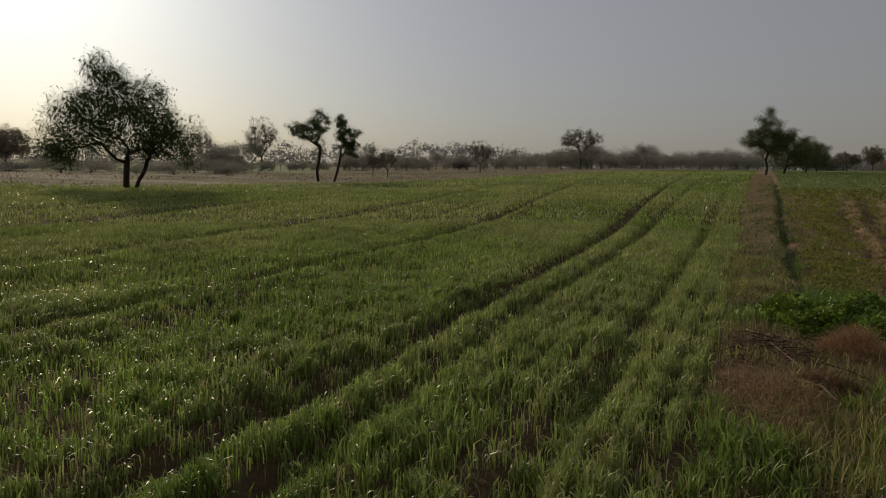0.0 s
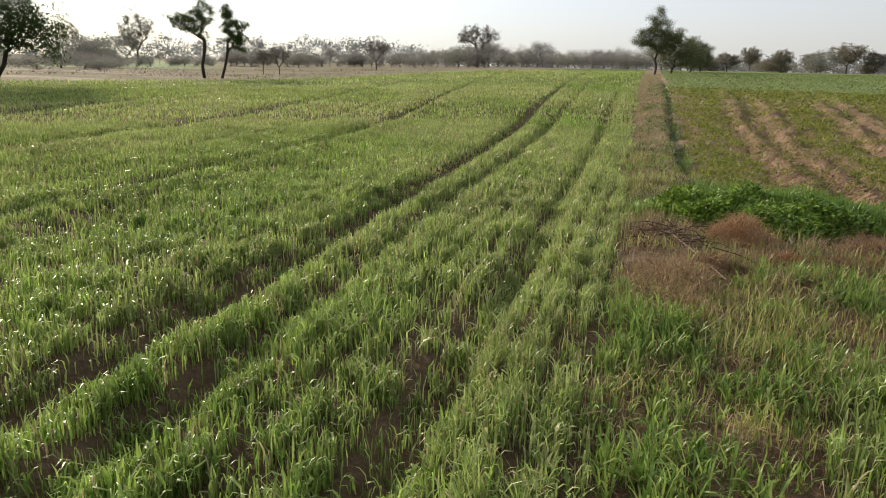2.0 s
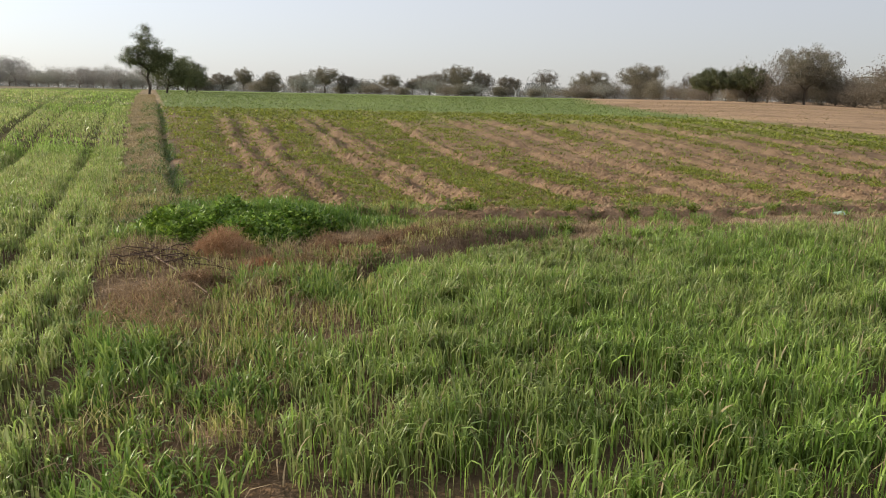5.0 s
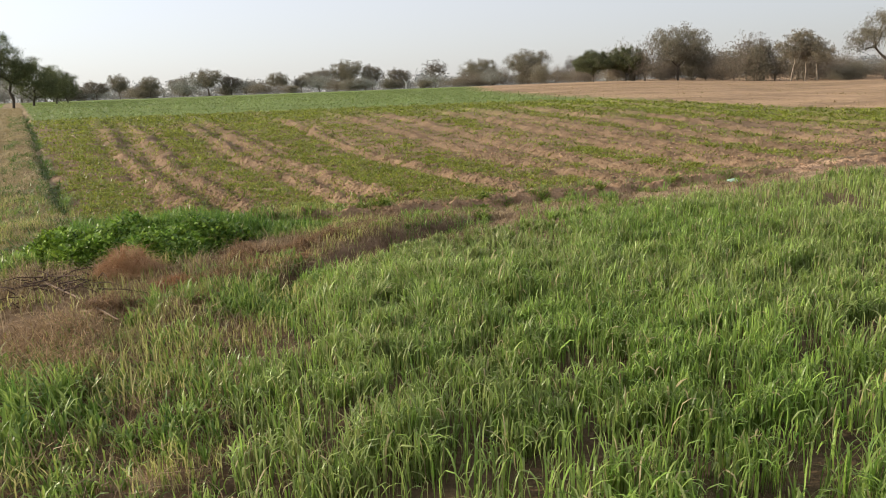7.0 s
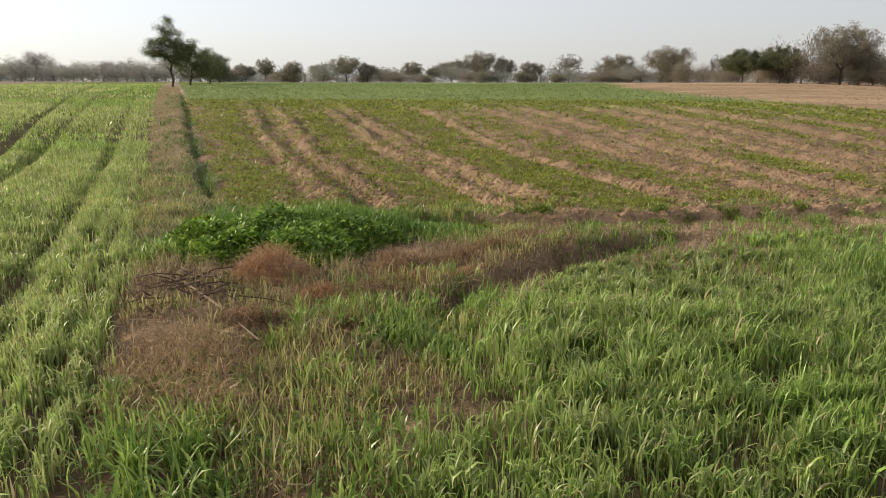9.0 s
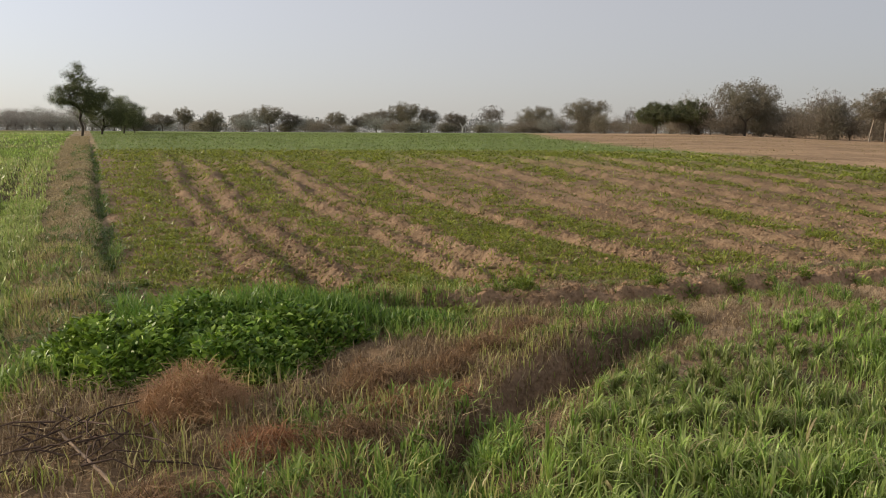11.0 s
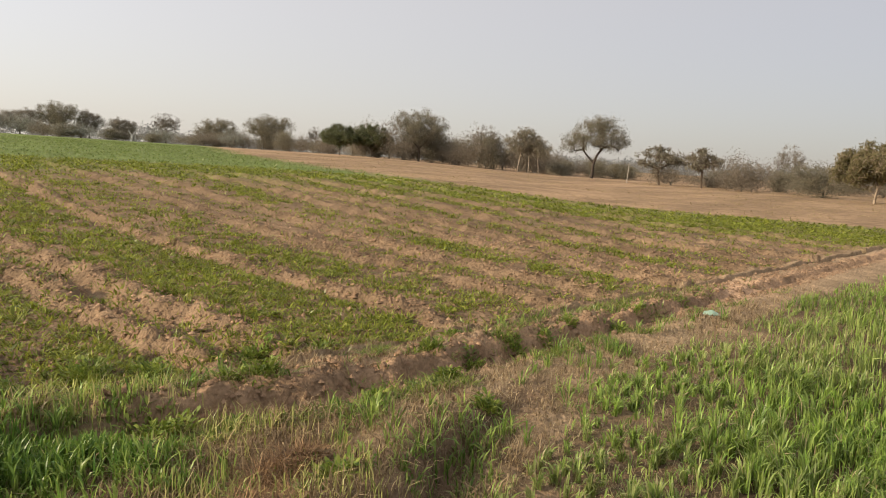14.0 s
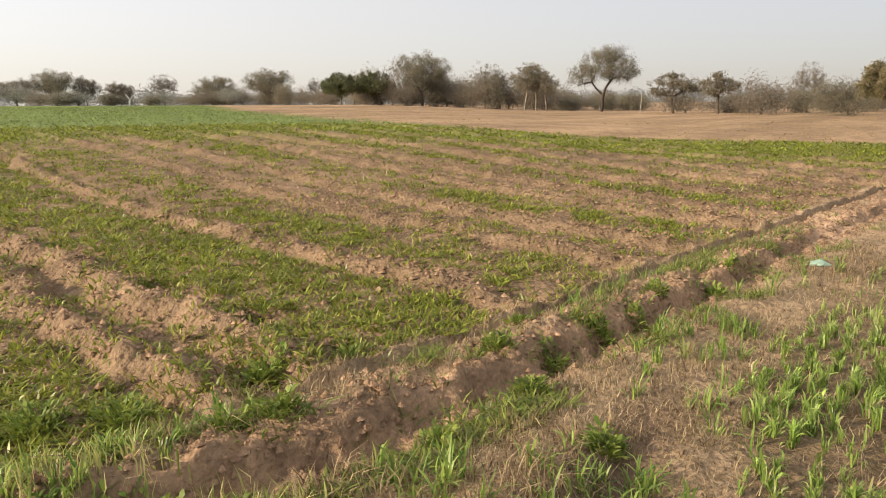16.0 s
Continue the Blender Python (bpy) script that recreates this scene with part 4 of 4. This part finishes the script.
# thin yellowing grass standing over the dead grass
x, y = rng.uniform(-0.4, 3.6, 38000), 2.6 + 10 * rng.uniform(0, 1, 38000) ** 1.2
x, y = keep(margin_mask(x, y) * smooth(0.34, 0.6, fbm(x * 1.9 + 7, y * 1.9, 187)) * (1 - 0.8 * bell(np.hypot(x - 0.76, y - 6.42), 0.35)) * (1 - bare_gully(x, y)), x, y)
n = len(x)
stuff("yellow_grass", "thin yellow-green grass standing over dead grass", "grass",
      arched("yellow_grass", on_ground(x, y), 0.13 * (0.5 + vnoise(x * 2.7, y * 2.7, 189)) * rng.uniform(0.4, 1.4, n), 0.0058 * rng.uniform(0.6, 1.4, n), mixed(n, (0.2, 0.26, 0.05), (0.52, 0.46, 0.2)), 0.25, 1.3, (0.55,)))


# green grass tufts among the dead grass
x, y = scatter(30000, 0.2, 8, -60, 130, power=0.6)
bed = smooth(0.45, 0.2, np.abs(y - ditch(x) - 0.08)) * smooth(2.6, 3.4, x)
x, y = keep(margin_mask(x, y) * np.clip(smooth(0.42, 0.6, fbm(x * 1.2 + 3, y * 1.2, 181)) + 0.75 * smooth(4.9, 3.6, y) * smooth(0.36, 0.5, fbm(x * 2.6, y * 2.6, 183)), 0, 1) * (1 - 0.72 * smooth(3.2, 4.5, x)) * (1 - 0.6 * smooth(4.8, 5.6, y)) * (1 - 0.8 * bed) * (0.3 + 0.7 * smooth(0.05, 0.4, y - edge_b(x) + 5 * smooth(0.6, 0.3, x))), x, y)
x, y, a = tufts(x, y, 14, 0.05)
n = len(x)
stuff("grass_tufts", "green grass tufts growing through dead grass", "grass",
      arched("grass_tufts", on_ground(x, y), 0.14 * (0.4 + vnoise(x * 2.3, y * 2.3, 185)) * rng.uniform(0.35, 1.4, n), 0.0085 * rng.uniform(0.6, 1.4, n), mixed(n, (0.085, 0.17, 0.026), (0.33, 0.42, 0.105)), 0.4, 1.9, (0.45, 0.75), a))


x, y = rng.uniform(-0.35, 0.62, 5200), 7.5 + 40 * rng.uniform(0, 1, 5200) ** 1.8
x, y = keep(margin_mask(x, y) * (0.12 + 0.8 * bell(x - 0.5, 0.16)) * smooth(0.35, 0.6, fbm(x * 2, y * 1.1, 241)), x, y)
x, y, a = tufts(x, y, 12, 0.07)
n = len(x)
stuff("drain_weeds", "dark green weeds along the narrow field drain", "weeds",
      strips("drain_weeds", on_ground(x, y), 0.12 * rng.uniform(0.4, 1.5, n), 0.014 * rng.uniform(0.6, 1.4, n), mixed(n, (0.06, 0.12, 0.025), (0.2, 0.26, 0.07)), 0.5, 0.6, 2, BLADE, a))


# low growth hanging over the ditch
x = rng.uniform(1.6, 13, 5000)
off = rng.uniform(-0.45, 0.75, 5000)
y = ditch(x) + off
x, y, off = keep(smooth(0.5, 0.66, fbm(x * 2.6, off * 3.5, 251)) * (0.35 + 0.65 * smooth(0.1, 0.25, np.abs(off))) * smooth(13, 6, x), x, y, off)
x, y, a = tufts(x, y, 10, 0.06)
n = len(x)
stuff("ditch_weeds", "patchy green weeds and grass along the ditch banks", "weeds",
      strips("ditch_weeds", on_ground(x, y), 0.07 * rng.uniform(0.4, 1.6, n), 0.011 * rng.uniform(0.6, 1.5, n), mixed(n, (0.09, 0.145, 0.025), (0.27, 0.31, 0.07)), 0.5, 0.6, 2, BLADE, a, belly=0.5))


def crop_mask(x, y):
    pl = zones(x, y)[2]
    u = fan(x, y) + wander(x, y)
    bare = np.clip(sum(bell(u - b, 0.13 if b < 5 else 0.15) for b in BANDS) * (0.05 + 1.2 * vnoise(x * 1.1, y * 0.6, 195)), 0, 1)
    strong = sum(k * bell(u - c, w) for c, w, k in [(1.25, 0.4, 0.7), (3.45, 0.4, 0.9), (5.85, 0.62, 1.1), (7.9, 0.35, 0.5), (11.3, 0.4, 0.55), (14.6, 0.35, 0.4), (16.5, 0.4, 0.4)])
    strong = strong * (0.35 + 0.9 * smooth(0.3, 0.6, fbm(x * 0.5, y * 0.35, 191)))
    head = smooth(1.5, 0.4, y - notch(x)) * smooth(6.5, 3.5, x) * smooth(0.3, 0.55, fbm(x * 1.1, y * 1.1, 197))
    patchy = 0.3 + 1.1 * smooth(0.3, 0.62, fbm(x * 2.8, y * 2.4, 199))
    return pl * np.clip((1 - 0.82 * bare) * patchy * (0.14 + 0.18 * smooth(10, 6, u) + strong) + 0.85 * belt(x, y) + 0.9 * head, 0, 1)


for i, (count, r0, r1, b0, b1, per, reach, h, w, seg) in enumerate([(32000, 2.0, 13, -20, 112, 12, 0.08, 0.065, 0.018, 2), (28000, 11, 26, -8, 88, 8, 0.13, 0.085, 0.03, 2), (20000, 24, 46, -6, 85, 6, 0.2, 0.11, 0.065, 2)]):
    x, y = scatter(count, r0, r1, b0, b1, power=0.7)
    x, y = keep(crop_mask(x, y), x, y)
    x, y, a = tufts(x, y, per, reach)
    n = len(x)
    stuff("crop_rows", "low patchy green fodder crop between soil ridges", "crop",
          strips("crop_rows", on_ground(x, y), h * rng.uniform(0.4, 1.4, n), w * rng.uniform(0.6, 1.4, n), mixed(n, (0.125, 0.17, 0.02), (0.34, 0.36, 0.06)) * rng.uniform(0.6, 1.2, n)[:, None], 0.55, 0.6, seg, BLADE, a + rng.normal(0, 0.7, n), belly=0.75))

# blue-green crop further off
x, y = scatter(40000, 34, 110, -2, 48, power=0.7)
x, y = keep(zones(x, y)[3], x, y)
n = len(x)
stuff("green_field", "even blue-green crop field in the distance", "crop",
      strips("green_field", on_ground(x, y), 0.11 * rng.uniform(0.5, 1.2, n), 0.07 * rng.uniform(0.6, 1.4, n), mixed(n, (0.14, 0.205, 0.055), (0.23, 0.27, 0.09)), 0.3, 0.4, 2, BLADE))

# leafy clump at the corner of the plot: broad leaves in front, tall grass behind and beside
n = 19000
a, r = rng.uniform(0, 2 * math.pi, n), rng.uniform(0, 1, n) ** 0.5
edge = 0.85 + 0.3 * vnoise(3 * np.cos(a) + 5, 3 * np.sin(a) + 5, 225)
x, y = 0.98 + 1.1 * edge * r * np.cos(a), 7.5 + 0.78 * edge * r * np.sin(a)
base = on_ground(x, y)
base[:, 2] += 0.36 * (1 - r ** 3) * rng.uniform(0, 1, n) ** 0.5 * (0.35 + 0.95 * fbm(x * 3.2, y * 3.2, 223))
# sunlit west side painted in: leaf tint grows lighter and yellower there
bright = smooth(1.0, 0.0, x) * 0.6
tint = mixed(n, (0.065, 0.155, 0.016), (0.27, 0.39, 0.055)) + bright[:, None] * np.array((0.07, 0.075, 0.008))
stuff("leafy_clump", "lush dark green broad-leaved weeds in a low mound", "weeds",
      strips("leafy_clump", base, 0.046 * rng.uniform(0.4, 1.4, n), 0.035 * rng.uniform(0.5, 1.4, n), tint * rng.uniform(0.55, 1.2, n)[:, None], 0.5, 0.5, 3, LEAF, belly=1.0))
n = 11000
f, off = rng.uniform(0, 1, n), rng.normal(0, 1, n)
x, y = 0.45 + 2.35 * f, 8.3 - 0.7 * f ** 1.6 + 0.17 * off
x, y = keep(0.25 + 0.75 * smooth(0.3, 0.6, fbm(x * 4, y * 4, 227)), x, y)
n = len(x)
stuff("lush_grass", "lush bright green grass beside the leafy weeds", "grass",
      arched("lush_grass", on_ground(x, y), 0.3 * (1 - 0.5 * smooth(1.6, 2.6, x)) * rng.uniform(0.45, 1.25, n), 0.008 * rng.uniform(0.7, 1.3, n), mixed(n, (0.08, 0.18, 0.03), (0.23, 0.34, 0.06)), 0.22, 1.7, (0.45, 0.75)))


def mound(cx, cy, rx, ry, h, count, tint_a, tint_b, name, label):
    a, r = rng.uniform(0, 2 * math.pi, count), rng.uniform(0, 1, count) ** 0.5
    x, y = cx + rx * r * np.cos(a), cy + ry * r * np.sin(a)
    base = on_ground(x, y)
    base[:, 2] += h * (1 - r ** 2) * rng.uniform(0, 1, count) * (0.4 + 1.1 * vnoise(x * 6, y * 6, 221))
    me = strips(name, base, 0.075 * rng.uniform(0.4, 1.6, count), 0.0035 * rng.uniform(0.7, 1.4, count), mixed(count, tint_a, tint_b, 1.1) * np.array((1.08, 1.05, 1.0)), 0.7, 0.8, 2, STRAW)
    return tagged(new(name, me), label, "dead plant", "dead bushes", kind="stuff")


mound(0.76, 6.42, 0.31, 0.25, 0.23, 6000, (0.32, 0.185, 0.10), (0.52, 0.35, 0.2), "dead_bush", "dry rust-brown tangled dead weed")
mound(1.0, 5.75, 0.2, 0.15, 0.1, 900, (0.24, 0.10, 0.05), (0.40, 0.22, 0.11), "dead_bush", "small dry rust-brown dead weed")
mound(1.85, 5.9, 0.35, 0.2, 0.08, 1200, (0.24, 0.12, 0.06), (0.38, 0.23, 0.12), "dead_bush", "flattened brown dead weed by the gully")
mound(0.14, 4.55, 0.4, 0.75, 0.14, 5200, (0.17, 0.11, 0.06), (0.44, 0.315, 0.175), "dead_bush", "patch of trampled reddish dead weed")


for cx, cy, rx, ry, h in ((1.35, 5.6, 0.22, 0.14, 0.12), (1.75, 6.25, 0.26, 0.16, 0.13), (2.2, 6.35, 0.24, 0.15, 0.12), (2.65, 6.5, 0.26, 0.13, 0.11), (3.15, 6.75, 0.24, 0.12, 0.09), (0.5, 5.35, 0.2, 0.16, 0.08), (1.1, 5.1, 0.18, 0.14, 0.08)):
    mound(cx, cy, rx * 1.15, ry * 1.15, h * 1.35, 2300, (0.11, 0.065, 0.038), (0.38, 0.25, 0.135), "dead_bush", "dark brown withered weed on the bund")


def weed(x, y, size, leaves, tint_a, tint_b, label, width=0.022):
    leaves = leaves * 4
    a = rng.uniform(0, 2 * math.pi, leaves)
    r = size * 0.62 * rng.uniform(0, 1, leaves) ** 0.5 * rng.choice([1.0, 0.7, 1.25], leaves)
    px, py = x + r * np.cos(a) + 0.02 * np.sin(9 * a), y + r * np.sin(a)
    base = on_ground(px, py)
    base[:, 2] += size * 0.55 * rng.uniform(0, 1, leaves) ** 1.5
    root = tagged(new("weed_plant"), label, "weed", "weeds by the ditch")
    me = strips("leaves", base, 0.04 * rng.uniform(0.4, 1.4, leaves), width * rng.uniform(0.4, 1.3, leaves), mixed(leaves, tint_a, tint_b), 0.5, 0.5, 3, LEAF, a + rng.normal(0, 0.8, leaves), belly=0.9)
    tagged(part("leaves", me, root), kind="stuff")
    z = float(relief(x, y))
    part("stem", tubes("stem", [(x, y, z - 0.03, x + 0.01, y, z + 0.3 * size, 0.005, 0.004), (x + 0.01, y, z + 0.3 * size, x, y + 0.01, z + 0.6 * size, 0.004, 0.002)], np.array((0.14, 0.18, 0.05))), root)
    return root


WEED = ((0.1, 0.165, 0.025), (0.29, 0.34, 0.065))
WEEDS_DITCH = [(5.05, 7.2, 0.16, 90), (4.65, 6.6, 0.12, 60), (3.95, 7.95, 0.18, 110), (3.75, 8.05, 0.14, 70), (3.1, 7.75, 0.24, 240), (5.6, 7.35, 0.14, 60), (5.35, 7.62, 0.14, 60), (6.2, 7.3, 0.12, 50), (7.2, 7.3, 0.14, 60), (3.3, 8.95, 0.2, 130), (2.8, 8.7, 0.22, 180), (2.5, 8.9, 0.2, 150), (2.2, 8.6, 0.2, 140), (3.6, 8.7, 0.2, 150)]
WEEDS_PLOT = [(4.4, 8.6, 0.18, 120), (4.3, 7.25, 0.13, 60), (3.4, 7.5, 0.12, 50), (5.9, 7.75, 0.1, 40), (6.6, 7.2, 0.13, 60), (7.8, 7.0, 0.12, 50), (8.6, 7.1, 0.1, 40), (1.9, 8.3, 0.18, 120), (1.6, 8.6, 0.16, 100), (4.9, 8.4, 0.14, 80), (0.9, 9.0, 0.16, 90), (0.7, 10.2, 0.15, 70), (3.2, 6.5, 0.12, 50), (2.7, 6.6, 0.14, 70)]
for x, y, size, leaves in WEEDS_DITCH + WEEDS_PLOT:
    weed(x, y, size, leaves, *WEED, "low leafy green weed on bare soil")


def lump(name, r, seed, flat=0.7):
    bm = bmesh.new()
    bmesh.ops.create_icosphere(bm, subdivisions=2, radius=r)
    for v in bm.verts:
        v.co *= 1 + 0.45 * noise.noise(v.co * (1.3 / r) + Vector((seed, 0, 0)))
        v.co.z *= flat
    me = bpy.data.meshes.new(name)
    bm.to_mesh(me)
    bm.free()
    return me


# clods on the ridges
def clods(count):
    x, y = scatter(count, 2.0, 17, -8, 105, power=0.65)
    pl = zones(x, y)[2]
    u = fan(x, y) + wander(x, y)
    bank = smooth(0.5, 0.15, np.abs(y - ditch(x) - 0.2)) * smooth(2.5, 3.5, x)
    x, y = keep(np.clip(pl * (0.35 + sum(bell(u - b, 0.3) for b in BANDS)) + 3.0 * bank, 0, 1), x, y)
    n = len(x)
    s = 0.0135 * rng.uniform(0.5, 2.4, n) * rng.uniform(0.5, 1.2, n)
    octa = np.array([(1, 0, 0), (0.3, 0.95, 0), (-0.8, 0.6, 0), (-0.8, -0.6, 0), (0.3, -0.95, 0), (0.1, 0, 0.9), (0, 0, -0.5)])
    jit = 1 + 0.5 * rng.uniform(-1, 1, (n, 7, 3))
    verts = on_ground(x, y)[:, None, :] + np.array([0, 0, 0.012]) + octa[None] * jit * s[:, None, None]
    f = np.array([(0, 1, 5), (1, 2, 5), (2, 3, 5), (3, 4, 5), (4, 0, 5)])
    tris = ((np.arange(n) * 7)[:, None, None] + f[None]).reshape(-1, 3)
    tint = np.repeat(mixed(n, (0.2, 0.125, 0.075), (0.36, 0.235, 0.145))[:, None], 7, 1).reshape(-1, 3)
    return stuff("soil_crumbs", "crumbled tan clods on the ploughed ridges", "soil", put_mesh("soil_crumbs", verts.reshape(-1, 3), None, tris, EARTH, tint))


clods(80000)
CRUST = [(xx, float(ditch(xx)) + 0.16 + 0.1 * math.sin(7 * xx), 0.012 + 0.014 * abs(math.sin(3.3 * xx)), k) for k, xx in enumerate(np.linspace(3.0, 9.5, 34))]
for x, y, r, s in CRUST + [(1.85, 10.7, 0.1, 1), (9.35, 12.4, 0.08, 2), (5.45, 7.55, 0.05, 3), (8.2, 7.35, 0.06, 6), (6.9, 7.4, 0.06, 7)]:
    clod = tagged(new("soil_clod", tint_all(lump("soil_clod", r, s), (0.30, 0.185, 0.115), EARTH)), "reddish-tan clod of dry soil", "clod", "large clods")
    clod.location = (x, y, float(relief(x, y)) - r * 0.05)

# fallen thorn branch on the bund
branch = tagged(new("fallen_branch"), "dead thorny branch with pale stick lying on grass", "branch")
segs = [(0.12, 6.15, 0.09, 0.3, 5.65, 0.06, 0.008, 0.009), (0.3, 5.65, 0.06, 0.5, 4.95, 0.03, 0.009, 0.006)]
part("pale_stick", tubes("pale_stick", [(*s[:2], s[2] + 0.03, *s[3:5], s[5] + 0.03, *s[6:]) for s in segs], np.array((0.30, 0.22, 0.155))), branch, "bleached pale stick")
twigs = []
for k in range(46):
    p = np.array([0.16 + rng.normal(0, 0.16), 6.0 + rng.normal(0, 0.22), 0.0])
    p[2] = float(relief(p[0], p[1])) + rng.uniform(0.02, 0.14)
    d = np.array([rng.normal(0, 0.17), rng.normal(-0.05, 0.14), rng.normal(0, 0.04)])
    m = p + d * 0.55 + np.array([0, 0, rng.uniform(0, 0.05)])
    twigs += [(*p, *m, 0.006, 0.004), (*m, *(p + d), 0.004, 0.002)]
for k in range(0, len(twigs), 2):
    part("twig", tubes("twig", twigs[k:k + 2], np.array((0.09, 0.06, 0.045)), 4), branch)

# scrap of plastic by the path, boundary post, pale dead leaf
bag = tagged(new("plastic_bag", tint_all(lump("plastic_bag", 0.085, 11, 0.45), (0.26, 0.38, 0.29), PLAIN)), "crumpled pale green plastic bag by the path", "bag")
bag.location = (9.08, 6.42, float(relief(9.08, 6.42)) + 0.03)


def boundary_post(x, y):
    bm = bmesh.new()
    bmesh.ops.create_cone(bm, cap_ends=True, segments=8, radius1=0.045, radius2=0.035, depth=2.2)
    bmesh.ops.bevel(bm, geom=[e for e in bm.edges if e.calc_length() < 0.12], offset=0.012, segments=1)
    me = bpy.data.meshes.new("boundary_post")
    bm.to_mesh(me)
    bm.free()
    ob = tagged(new("boundary_post", tint_all(me, (0.36, 0.32, 0.27), PLAIN)), "whitish leaning concrete post in the fallow", "post")
    ob.matrix_basis = pose(x, y, float(relief(x, y)) + 1.15, 2, 3, 0)
    return ob


boundary_post(74.9, 33.3)

# stubble and low scrub on the fallow and the sandy waste
x, y = scatter(40000, 20, 100, 25, 112, power=0.7)
x, y = keep(zones(x, y)[4] * smooth(0.35, 0.6, fbm(x * 0.3, y * 0.3, 201)), x, y)
n = len(x)
stuff("stubble", "sparse dry stubble on the brown fallow", "grass",
      strips("stubble", on_ground(x, y), 0.08 * rng.uniform(0.4, 1.4, n), 0.04 * rng.uniform(0.5, 1.4, n), mixed(n, (0.2, 0.17, 0.07), (0.40, 0.29, 0.16)), 0.6, 0.5, 2, STRAW))
x, y = scatter(9000, 34, 130, -64, -18, power=0.9)
x, y = keep(zones(x, y)[5] * smooth(0.4, 0.6, fbm(x * 0.12, y * 0.12, 211)), x, y)
n = len(x)
stuff("dry_scrub", "low dry scrub on the pale sandy waste", "scrub",
      strips("dry_scrub", on_ground(x, y), 0.16 * rng.uniform(0.3, 1.8, n), 0.06 * rng.uniform(0.5, 1.4, n), mixed(n, (0.10, 0.085, 0.05), (0.2, 0.16, 0.09)), 0.6, 0.5, 2, STRAW))
